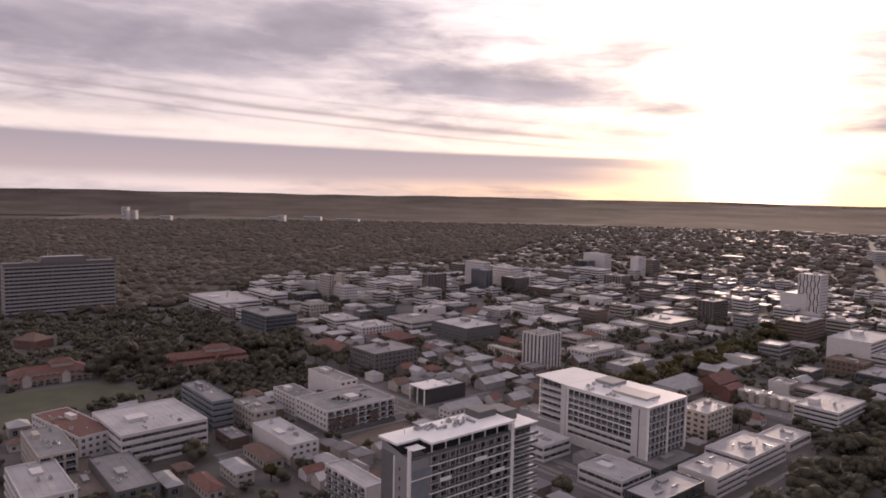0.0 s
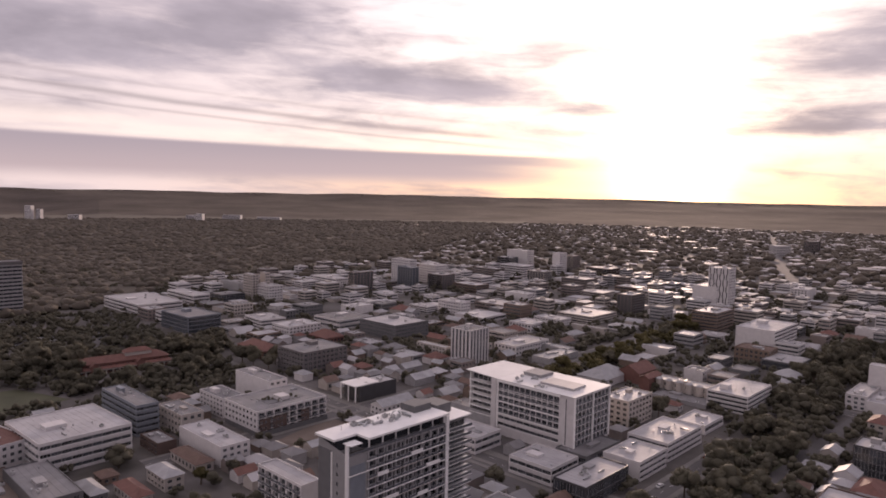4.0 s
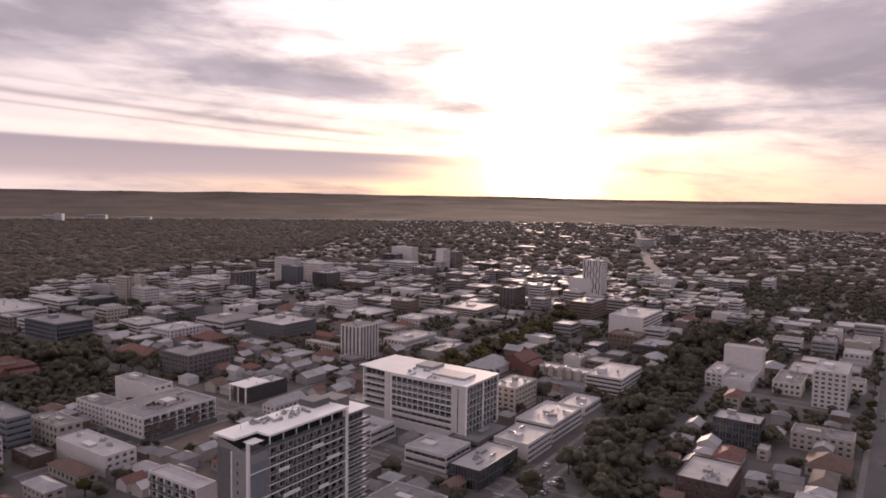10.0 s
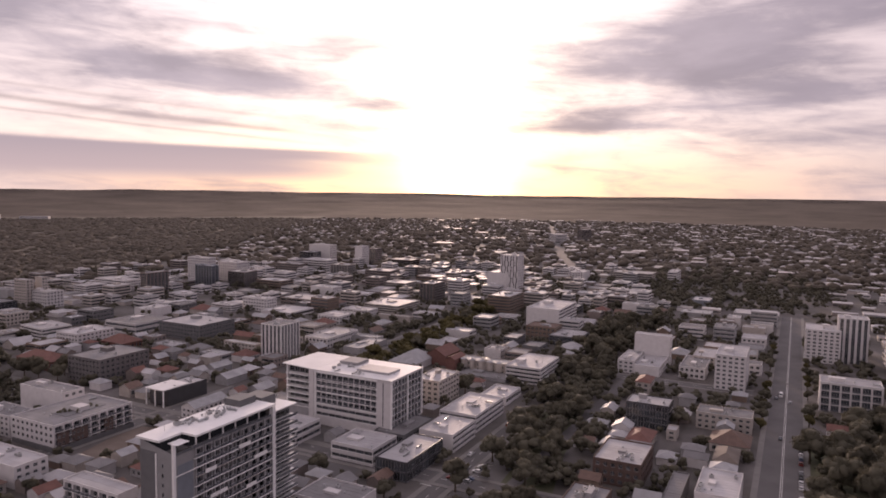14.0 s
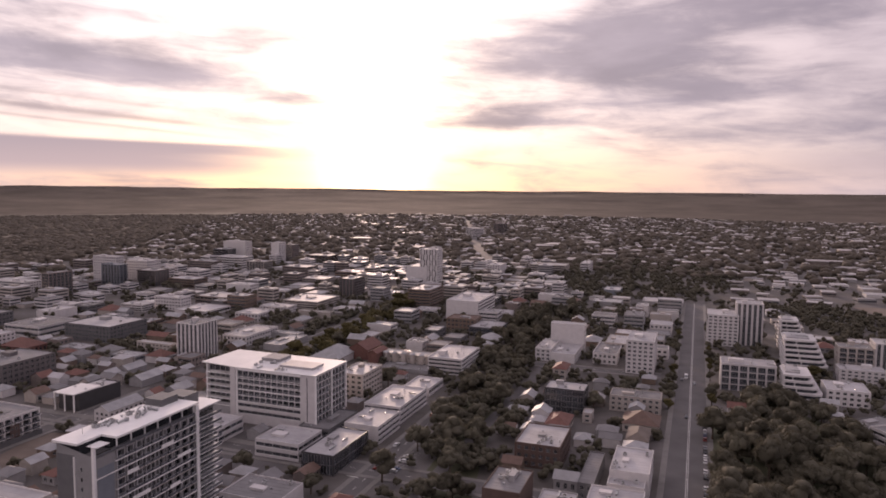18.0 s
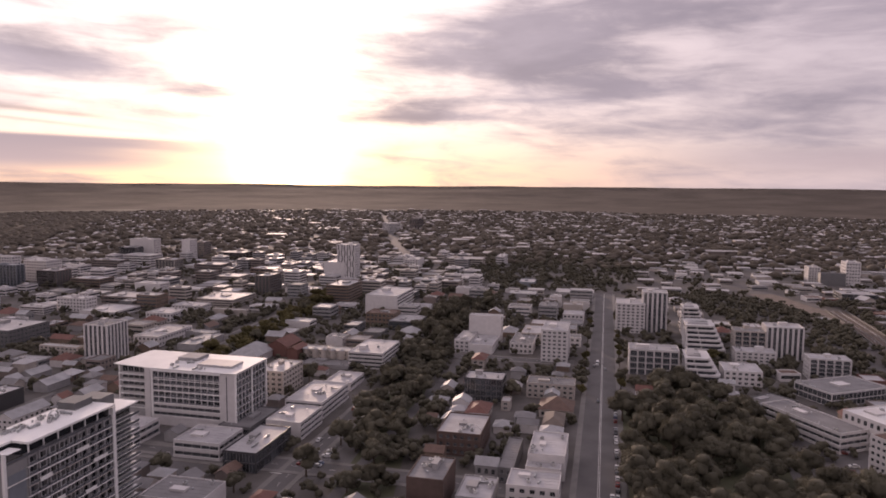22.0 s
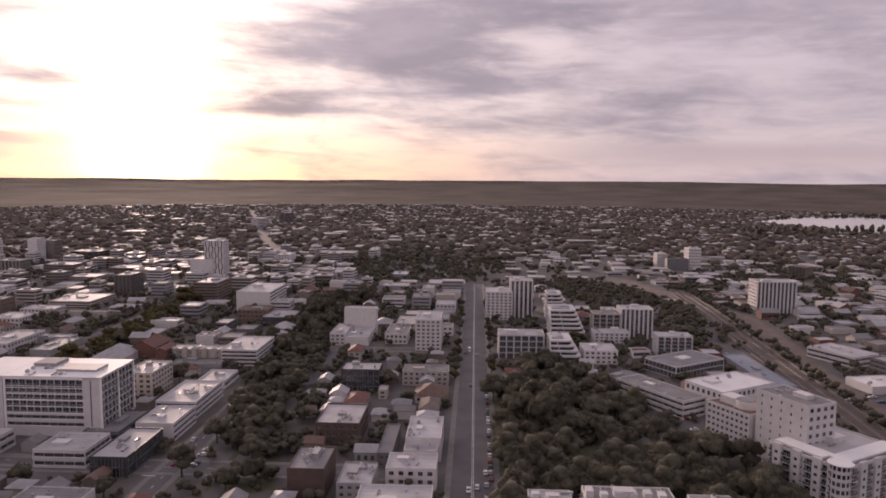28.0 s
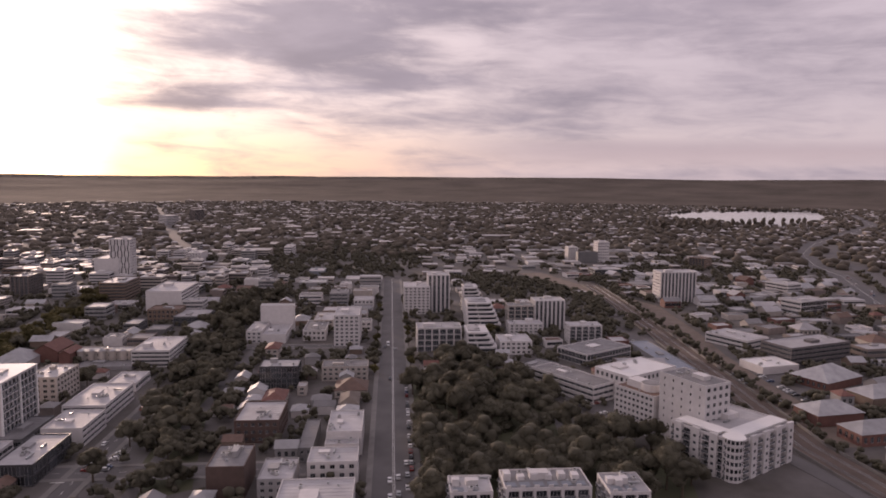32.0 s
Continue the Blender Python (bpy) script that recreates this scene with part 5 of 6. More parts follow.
B(43.5, 402.4, 40.3, 14.0, 10.0, 4.5, 1, "w", "w", "grey", "tin", shape="gable", kindname="house", label="grey metal building with weathered tin gabled roof")
B(23.7, 465.8, 40.3, 16.0, 9.0, 4.5, 1, "w", "w", "grey", "tin", shape="gable", kindname="house", label="grey metal building with weathered tin gabled roof")
B(177.5, 436.4, 40.3, 24.2, 16.2, 7.0, 1, "w", "w", "redbrick", "red", shape="gable", kindname="house", label="red brick building with red tiled gabled roof")
B(176.1, 417.0, 40.3, 17.1, 7.0, 9.0, 1, "w", "w", "redbrick", "red", shape="gable", kindname="house", label="red brick building with red tiled gabled roof")
B(152.2, 429.5, 40.3, 31.2, 21.6, 5.0, 1, "w", "w", "white", "tin", shape="hip", kindname="house", label="white building with weathered tin hipped roof")
B(205.5, 250.4, 40.3, 18.4, 11.3, 4.5, 1, "p", "p", "cream", "red", shape="hip", kindname="house", label="cream building with red tiled hipped roof")
B(225.0, 215.2, 40.3, 19.0, 9.9, 4.5, 1, "p", "p", "cream", "tan", shape="hip", kindname="house", label="cream building with tan tiled hipped roof")
B(245.5, 227.7, 40.3, 18.3, 17.7, 4.5, 1, "p", "p", "cream", "brown", shape="hip", kindname="house", label="cream building with brown tiled hipped roof")
B(265.0, 323.4, 40.3, 15.9, 8.5, 9.0, 3, "p", "p", "cream", "red", shape="hip", kindname="house", label="cream building with red tiled hipped roof")
B(325.4, 171.4, -7.3, 36.4, 17.6, 5.0, 1, "s", "w", "dgrey", "grey")
B(393.5, 105.3, -47.2, 15.6, 77.2, 4.0, 1, "w", "w", "grey", "blue")



def college_hall(x, y, rot, w, d, h, wall):
    """Long hall with an arcade along its front, a red hipped roof and a raised hipped lantern."""
    e = thing("college_hall", x, y, 0, rot, "long %s college hall with arcade and red tiled hipped roof" % WNAME[wall], "school building", "college halls")
    a = radians(rot)
    FOOT.append((x + math.cos(a) * w / 2 - math.sin(a) * d / 2, y + math.sin(a) * w / 2 + math.cos(a) * d / 2, w / 2, d / 2, rot))
    body = MB()
    facade(e, body, "R", w, h, 2, "p", False)
    facade(e, body, "L", d, h, 2, "p", False)
    body.face((w, 0, 0), (w, d, 0), (w, d, h), (w, 0, h))
    body.face((0, d, 0), (w, d, 0), (w, d, h), (0, d, h))
    part("shell", body, WALL[wall], e)

    def hip(x0, y0, x1, y1, z, rise, name):
        k = min(x1 - x0, y1 - y0) / 2
        m = MB()
        c, r0, r1 = [(x0, y0, z), (x1, y0, z), (x1, y1, z), (x0, y1, z)], (x0 + k, (y0 + y1) / 2, z + rise), (x1 - k, (y0 + y1) / 2, z + rise)
        m.face(c[0], c[1], r1, r0), m.face(c[2], c[3], r0, r1), m.face(c[1], c[2], r1), m.face(c[3], c[0], r0)
        m.face(*reversed(c))
        part(name, m, ROOF["red"], e, "red tiled hipped roof")

    hip(-0.8, -0.8, w + 0.8, d + 0.8, h + 0.004, 3.6, "roof")
    part("lantern", MB().box(w * 0.52, d * 0.25, h + 0.6, w * 0.82, d * 0.75, h + 4.4), WALL["cream"], e)
    hip(w * 0.52 - 0.7, d * 0.25 - 0.7, w * 0.82 + 0.7, d * 0.75 + 0.7, h + 4.404, 2.6, "upper_roof")
    # arcade with a lean-to roof
    n = int(w / 4)
    for i in range(n + 1):
        part("column", MB().box(i * w / n - 0.35, -3.6, 0, i * w / n + 0.35, -3.0, 3.0), WALL["cream"], e)
    part("arcade_beam", MB().box(-0.4, -3.7, 3.0, w + 0.4, -2.9, 3.9), WALL["cream"], e)
    lean = MB()
    lean.v = [(-0.8, -4.2, 3.904), (w + 0.8, -4.2, 3.904), (w + 0.8, -0.004, 5.0), (-0.8, -0.004, 5.0), (-0.8, -4.2, 4.1), (w + 0.8, -4.2, 4.1), (w + 0.8, -0.004, 5.2), (-0.8, -0.004, 5.2)]
    lean.f = [(3, 2, 1, 0), (4, 5, 6, 7), (0, 1, 5, 4), (1, 2, 6, 5), (3, 0, 4, 7)]
    lean.mi = [0] * 5
    part("verandah_roof", lean, ROOF["red"], e)
    for gx in (w * 0.12, w * 0.62):
        g = MB()
        g.face((gx, -4.3, 0), (gx + 5, -4.3, 0), (gx + 5, -4.3, 6.0), (gx + 2.5, -4.3, 8.4), (gx, -4.3, 6.0))
        for q in (gx, gx + 5):
            g.face((q, -4.3, 0), (q, 0, 0), (q, 0, 6.0), (q, -4.3, 6.0))
        part("gable_bay", g, WALL[wall], e)
        t = MB()
        for q0, q1 in (((gx - 0.4, 5.7), (gx + 2.5, 8.55)), ((gx + 5.4, 5.7), (gx + 2.5, 8.55))):
            t.face((q0[0], -4.7, q0[1]), (q1[0], -4.7, q1[1]), (q1[0], 3.0, q1[1]), (q0[0], 3.0, q0[1]))
        part("gable_roof", t, ROOF["red"], e)


college_hall(-263.5, 421.0, 41.4, 43.9, 14.0, 7.0, "cream")
college_hall(-190.0, 467.8, 34.4, 58.3, 13.0, 7.0, "redbrick")

# ---- filler blocks of the town ----


def clear_of(x, y, r):
    for cx, cy, hw, hd, rot in FOOT:
        dx, dy = x - cx, y - cy
        if dx * dx + dy * dy > (hw + hd + r + 5) ** 2:
            continue
        a = radians(rot)
        lx, ly = dx * math.cos(a) + dy * math.sin(a), -dx * math.sin(a) + dy * math.cos(a)
        if abs(lx) < hw + r and abs(ly) < hd + r:
            return False
    return True


def off_roads(x, y, r):
    p = Vector((x, y))
    for pts, hw in ROADS:
        for i in range(len(pts) - 1):
            a, c = Vector(pts[i]), Vector(pts[i + 1])
            d = c - a
            k = max(0, min(1, (p - a).dot(d) / d.length_squared))
            if (p - a - d * k).length < hw + r:
                return False
    return True


OVAL_EDGE = [(-215, 410), (-204, 476), (-76, 499), (-75, 430), (-112, 402), (-183, 376)]
LANE_YARD = [(296, 106), (334, 106), (334, 164), (296, 164)]
DARK_WOOD = [(512, 589), (600, 760), (755, 933), (958, 803), (719, 542), (556, 518)]
GREEN = [DARK_WOOD, PARK_EAST, PARK_MID, COLLEGE, OVAL, YELLOW, RAILTREES, OVAL_EDGE, LANE_YARD]


def free(x, y, r):
    return clear_of(x, y, r) and off_roads(x, y, r * 0.8) and not any(inside(p, x, y) for p in GREEN) and not in_forest(x, y)


OPEN_YARDS = [[(62, 268), (92, 318), (60, 345), (38, 305)], [(105, 228), (140, 262), (128, 275), (92, 246)], [(-49, 340), (-30, 322), (-6, 366), (-24, 376)], [(40, 300), (80, 350), (55, 375), (15, 325)]]
YARD = []
rnd = random.Random(7)
TREES_AT, BLOCKS = [], []
made = 0
for iu in range(0, 45):
    for iv in range(-24, 44):
        u, v = 60 + iu * 25 + rnd.uniform(-4, 4), iv * 25 + rnd.uniform(-4, 4)
        if iu % 4 == 3 and rnd.random() < 0.6 or iv % 5 == 4 and rnd.random() < 0.5:
            continue
        x, y = u * U[0] + v * V[0], u * U[1] + v * V[1]
        dist = math.hypot(x - VIEW[0], y - VIEW[1])
        az = math.degrees(math.atan2(x - VIEW[0], y - VIEW[1]))
        if dist > 1150 or dist < 200 or dist < 310 and az > 55 or az < -38 or az > 92:
            continue
        w, d = rnd.uniform(11, 23), rnd.uniform(11, 23)
        r = max(w, d) / 2 + 1.0
        if dist < 460:
            w, d = rnd.uniform(8, 13), rnd.uniform(8, 13)
            r = max(w, d) / 2 + 0.5
        if not free(x, y, r) or rnd.random() < 0.12:
            TREES_AT.append((x, y))
            continue
        rot = 40.3 if az < 52 else -49.7
        a = radians(rot)
        nx, ny = x - math.cos(a) * w / 2 + math.sin(a) * d / 2, y - math.sin(a) * w / 2 - math.cos(a) * d / 2
        k = rnd.random()
        n = rnd.choice((1, 1, 2, 2, 3, 3, 4)) if dist > 600 else rnd.choice((1, 2, 2))
        if az > 49 and dist > 430:
            if rnd.random() < 0.4 or dist < 500 and az > 62:
                TREES_AT.append((x, y))
                continue
            n, k = 1, rnd.random() * 0.9
            w, d = w * rnd.uniform(0.8, 1.25), d * rnd.uniform(0.7, 1.0)
        if dist > 760:
            BLOCKS.append((x, y, w, d, 3.6 if k < 0.3 else n * 3.3 + 0.8, n, rot + rnd.choice((0, 0, 0, 15, -12)) * (az > 49)))
            FOOT.append((x, y, w / 2, d / 2, rot))
        elif dist < 460 or k < 0.38:
            roof = rnd.choice(("tin", "tin", "grey", "pale", "brown", "red"))
            B(nx, ny, rot, w * 0.8, d * 0.8, rnd.uniform(3.2, 6.0), 1, "p" if dist < 330 else "w", "p", rnd.choice(("white", "cream", "brown", "grey")), roof, shape=rnd.choice(("hip", "hip", "gable")),
              label="small house with %s roof in the town" % NAMES[roof], group="small town houses", kindname="house")
        else:
            roof = rnd.choice(("pale", "pale", "grey", "tin", "grey"))
            B(nx, ny, rot, w, d, n * 3.3 + 1.0, n, rnd.choice("wsps"), rnd.choice("sspp"), rnd.choice(("white", "white", "cream", "grey", "taupe", "dgrey", "brown")), roof, plant=rnd.random() < 0.6, group="low town blocks")
        made += 1

# small houses and sheds in the yards between the larger buildings
for iu in range(0, 40):
    for iv in range(-16, 40):
        u, v = 150 + iu * 12.5 + rnd.uniform(-2, 2), iv * 12.5 + rnd.uniform(-2, 2)
        x, y = u * U[0] + v * V[0], u * U[1] + v * V[1]
        dist = math.hypot(x - VIEW[0], y - VIEW[1])
        az = math.degrees(math.atan2(x - VIEW[0], y - VIEW[1]))
        if not 215 < dist < 640 or az < -26 or az > 50 or rnd.random() < 0.3 or len(YARD) > 120 or dist < 340 and az > 25 and rnd.random() < 0.6:
            continue
        w, d = rnd.uniform(6.5, 10.5), rnd.uniform(6.5, 10.5)
        if not free(x, y, max(w, d) / 2 + 0.4) or any(inside(p, x, y) for p in OPEN_YARDS):
            continue
        YARD.append((x, y))
        a = radians(40.3)
        roof = rnd.choice(("tin", "tin", "pale", "grey", "grey", "brown", "red"))
        B(x - math.cos(a) * w / 2 + math.sin(a) * d / 2, y - math.sin(a) * w / 2 - math.cos(a) * d / 2, 40.3, w, d, rnd.uniform(3.2, 6.5), 1, "w", "p" if dist < 300 else "w",
          rnd.choice(("white", "cream", "grey", "brown", "taupe")), roof, shape=rnd.choice(("hip", "gable", "hip", "gable")), label="small house with %s roof in a back yard" % NAMES[roof], group="small town houses", kindname="house")

# low sheds and workshops east of the railway
for iu in range(0, 30):
    for iv in range(0, 22):
        x, y = 400 + iu * 20 + rnd.uniform(-4, 4), -40 + iv * 20 + rnd.uniform(-4, 4)
        dist = math.hypot(x - VIEW[0], y - VIEW[1])
        az = math.degrees(math.atan2(x - VIEW[0], y - VIEW[1]))
        if not 430 < dist < 900 or not 60 < az < 93 or rnd.random() < 0.3:
            continue
        w, d = rnd.uniform(12, 20), rnd.uniform(9, 15)
        if not free(x, y, max(w, d) / 2 + 0.5):
            continue
        rot = -40.0 + rnd.choice((0, 0, -8, 10))
        a = radians(rot)
        roof = rnd.choice(("pale", "grey", "tin", "tin", "brown"))
        B(x - math.cos(a) * w / 2 + math.sin(a) * d / 2, y - math.sin(a) * w / 2 - math.cos(a) * d / 2, rot, w, d, rnd.uniform(3.6, 6.5), 1, "w", rnd.choice("ws"), rnd.choice(("white", "cream", "taupe", "grey", "redbrick")), roof,
          shape=rnd.choice(("flat", "flat", "gable")), plant=False, label="low workshop with %s roof in the yards by the railway" % NAMES[roof], group="railway yard sheds", kindname="workshop")

# ---- trees ----


def ico(sub):
    bm = bmesh.new()
    bmesh.ops.create_icosphere(bm, subdivisions=sub, radius=1.0)
    v = np.array([p.co[:] for p in bm.verts])
    f = np.array([[p.index for p in q.verts] for q in bm.faces])
    bm.free()
    return v, f


ICO1, ICO2 = ico(1), ico(2)


def clumps(centres, radii, base, rng, flat=0.75, jag=0.28):
    """Many small jagged clumps as one array of vertices and faces."""
    v0, f0 = base
    n = len(centres)
    s = radii[:, None, None] * (1 + rng.uniform(-jag, jag, (n, len(v0), 1)))
    v = v0[None] * s
    v[:, :, 2] *= flat
    v = v + np.asarray(centres)[:, None, :]
    f = f0[None] + (np.arange(n) * len(v0))[:, None, None]
    return v.reshape(-1, 3), f.reshape(-1, 3)


def leaves(centres, radii, per, rng, size):
    """Small leaf sprays round the clumps, as loose triangles."""
    n = len(centres) * per
    c = np.repeat(centres, per, 0)
    r = np.repeat(radii, per)
    d = rng.normal(size=(n, 3))
    d /= np.linalg.norm(d, axis=1)[:, None]
    p = c + d * (r * rng.uniform(0.8, 1.4, n))[:, None] * np.array([1, 1, 0.8])
    a, b_ = rng.normal(size=(2, n, 3)) * size
    a -= d * ((a * d).sum(1) * 0.5)[:, None]
    b_ -= d * ((b_ * d).sum(1) * 0.5)[:, None]
    v = np.stack([p, p + a, p + b_], 1).reshape(-1, 3)
    return v, np.arange(n * 3).reshape(-1, 3)


def np_mesh(name, groups, mat):
    vs, fs, o = [], [], 0
    for v, f in groups:
        vs.append(v)
        fs.append(f + o)
        o += len(v)
    v, f = np.concatenate(vs), np.concatenate(fs)
    me = bpy.data.meshes.new(name)
    me.vertices.add(len(v))
    me.vertices.foreach_set("co", v.ravel())
    me.loops.add(f.size)
    me.loops.foreach_set("vertex_index", f.ravel())
    me.polygons.add(len(f))
    me.polygons.foreach_set("loop_start", np.arange(len(f)) * 3)
    me.materials.append(mat)
    if mat in (LEAF3,):
        me.polygons.foreach_set("use_smooth", np.ones(len(f), bool))
    me.update(calc_edges=True)
    return me


def make_tree(seed, h, spread, mat, label):
    """A tapered trunk with limbs under a ragged crown of leaf clumps with gaps."""
    rng = np.random.default_rng(seed)
    e = thing("tree", 0, 0, -200, 0, label, "tree", "park and street trees")
    t = MB()
    t.cyl(0, 0, 0, h * 0.45, 0.45, 0.25, 8)
    lobes = []
    for i in range(7):
        a, rr = i * 0.9 + rng.uniform(-.3, .3), spread * rng.uniform(0.35, 0.68)
        top = Vector((math.cos(a) * rr, math.sin(a) * rr, h * rng.uniform(0.42, 0.82)))
        lobes.append((top, spread * rng.uniform(0.36, 0.52)))
        start = Vector((0, 0, h * rng.uniform(0.28, 0.42)))
        d = top - start
        q = d.to_track_quat("Z", "Y").to_matrix().to_4x4()
        k = MB().cyl(0, 0, 0, d.length, 0.2, 0.06, 6)
        mm = Matrix.Translation(start) @ q
        o = len(t.v)
        t.v += [tuple(mm @ Vector(p)) for p in k.v]
        t.f += [tuple(o + j for j in f) for f in k.f]
        t.mi += k.mi
    lobes.append((Vector((0, 0, h * 0.82)), spread * 0.5))
    part("trunk", t, BARK, e)
    c, r = [], []
    for p, s in lobes:
        for _ in range(30):
            d = rng.normal(size=3)
            d /= np.linalg.norm(d)
            d[2] = d[2] * 0.7 + 0.15
            c.append(np.array(p) + d * s * rng.uniform(0.55, 1.0))
            r.append(s * rng.uniform(0.13, 0.27))
    c, r = np.array(c), np.array(r)
    core = np.array([tuple(p) for p, s in lobes]), np.array([s * 0.86 for p, s in lobes])
    part("crown", np_mesh("crown", [clumps(*core, ICO2, rng, 0.8, 0.26), leaves(c, r, 15, rng, 0.40)], mat), None, e)
    return e


PROTO = [make_tree(i, h, s, m, l) for i, (h, s, m, l) in enumerate((
    (11, 6.2, LEAF, "broad dark green park tree with a dense crown"), (13, 7.0, LEAF, "large dark green tree with spreading limbs"),
    (8.5, 4.6, LEAF, "small rounded dark green street tree"), (15, 6.0, LEAF, "tall dark gum tree with a ragged crown"),
    (9.5, 5.4, LEAF2, "yellow-green street tree in full leaf"), (7.0, 3.6, LEAF2, "small yellow-green street tree")))]
USED = []
HALL_FRONTS = [[(-190, 467.8), (-142, 500.7), (-125, 478), (-173, 445)], [(-263.5, 421), (-230.6, 450), (-210, 428), (-246, 400)], OVAL]


def plant(x, y, k=None, s=None, gap=5.5):
    if any(inside(p, x, y) for p in HALL_FRONTS) or any((x - a) ** 2 + (y - c) ** 2 < gap * gap for a, c in USED) or not clear_of(x, y, 1.5):
        return False
    USED.append((x, y))
    k = rnd.choice((0, 0, 1, 2, 3)) if k is None else k
    s = rnd.uniform(0.8, 1.25) if s is None else s
    t = copy_thing(PROTO[k], pose(x, y, 0, 0, 0, rnd.uniform(0, 360)) @ Matrix.Diagonal((s, s, s * rnd.uniform(0.85, 1.15), 1)))
    return True


def fill(poly, n, kinds, gap, scale=(0.8, 1.2), roads=True):
    xs, ys = [p[0] for p in poly], [p[1] for p in poly]
    got = tries = 0
    while got < n and tries < n * 30:
        tries += 1
        x, y = rnd.uniform(min(xs), max(xs)), rnd.uniform(min(ys), max(ys))
        if inside(poly, x, y) and (not roads or off_roads(x, y, -2.5)):
            got += plant(x, y, rnd.choice(kinds), rnd.uniform(*scale), gap)
    return got


fill(PARK_EAST, 98, (0, 1, 1, 0, 3), 7.2, (0.95, 1.3))
fill(PARK_MID, 74, (0, 1, 2, 0, 3), 7.0, (0.8, 1.15))
fill(YELLOW, 30, (4, 4, 5, 0), 6.5, (0.9, 1.2))
fill([(-235, 440), (-150, 425), (-70, 480), (-62, 500), (-120, 560), (-230, 500)], 48, (0, 1, 2, 3), 8.0)
for i in range(20):
    for o in (-11.5, 11.5):
        p = along(MAIN, 150 + i * 14, o)
        if rnd.random() < 0.8:
            plant(*p, k=rnd.choice((2, 5)), s=rnd.uniform(0.6, 0.95), gap=4)
for x, y, k, s in ((-92, 318, 0, 1.0), (-45, 322, 4, .7), (70, 246, 2, 1.0), (63, 262, 2, .9), (52, 282, 0, .8), (-112, 312, 1, .95), (100, 243, 3, 1.1), (-72, 292, 5, 1.0), (-60, 300, 2, .8)):
    plant(x, y, k, s, 3)
rest = []
near_n = 0
rnd.shuffle(TREES_AT)
for x, y in TREES_AT:
    if not (off_roads(x, y, 2.5) and clear_of(x, y, 3.0)):
        continue
    if near_n < 14 and math.hypot(x, y) < 560:
        near_n += plant(x, y, rnd.choice((0, 2, 2, 4)), rnd.uniform(0.7, 1.0), 6)
    else:
        rest.append((x, y))
for p in PROTO:
    for o in (*p.children_recursive, p):
        bpy.data.objects.remove(o)

# ---- woods and suburbs, uncountable ----
rng = np.random.default_rng(11)


def stuff(name, groups, mat, label, category):
    return tagged(new(name, np_mesh(name, groups, mat)), label, category, kind="stuff")


def scatter(n, az0, az1, r0, r1, ok):
    az = rng.uniform(radians(az0), radians(az1), n)
    r = np.sqrt(rng.uniform(r0 ** 2, r1 ** 2, n))
    x, y = r * np.sin(az), r * np.cos(az)
    return np.array([(a, c, land(a, c)) for a, c in zip(x, y) if ok(a, c)])


def wood(pts, rmin, rmax, base, lift=0.55, flat=0.8, jag=0.3):
    r = rng.uniform(rmin, rmax, len(pts))
    c = pts.copy()
    c[:, 2] += r * lift
    return clumps(c, r, base, rng, flat, jag)


rail_row = np.array([(a + rnd.uniform(-2, 2), c + rnd.uniform(-2, 2), -1.0) for i in range(7) for k in range(9)
                     for a, c in [tuple(Vector(p0).lerp(Vector(p1), k / 9) + Vector((9, -9))) for p0, p1 in [([(225, -80), (284, -14), (317, 19), (387, 68), (455, 118), (548, 186), (614, 233), (700, 300)][i:i + 2])]]])
near_wood = scatter(9500, -62, 20, 560, 1700, in_forest)
far_wood = scatter(13000, -62, 26, 1650, 2900, in_forest)


def canopy_sheet(step, x0, x1, y0, y1, hgt):
    """The closed lower canopy under the crowns, uneven like them."""
    xs, ys = np.arange(x0, x1, step), np.arange(y0, y1, step)
    v = np.array([(x, y, land(x, y) + hgt * (1 + 0.5 * noise.noise((x / 14, y / 14, 2.2)))) for y in ys for x in xs])
    ok = np.array([in_forest(x, y) for y in ys for x in xs]).reshape(len(ys), len(xs))
    f = []
    for j in range(len(ys) - 1):
        for i in range(len(xs) - 1):
            if ok[j:j + 2, i:i + 2].all():
                k = j * len(xs) + i
                f += [(k, k + 1, k + len(xs) + 1), (k, k + len(xs) + 1, k + len(xs))]
    return v, np.array(f)


stuff("park_forest", [canopy_sheet(14, -1500, 820, 560, 3000, 3.0), wood(near_wood, 4.5, 8.0, ICO2, 0.45, 0.62, 0.25), leaves(near_wood + np.array([0, 0, 5.0]), np.full(len(near_wood), 5.0), 7, rng, 0.9), wood(far_wood, 7, 12, ICO1, 0.25, 0.55, 0.25)], LEAF3, "dark bushland covering the park to the horizon", "forest")


def hills_ok(x, y):
    return not inside(RIVER, x, y) and noise.noise((x / 260, y / 260, 4.2)) > -0.3


hill = scatter(1500, -62, 100, 4700, 4880, hills_ok)
stuff("hill_trees", [wood(hill, 6, 15, ICO2, -0.1, 0.2, 0.3)], LEAF3, "dusky trees over the distant hills", "trees")


def suburb_ok(x, y):
    r = math.hypot(x, y)
    return not in_forest(x, y) and not inside(LAKE, x, y) and off_roads(x, y, 3.0) and (r > 1140 or clear_of(x, y, 7))


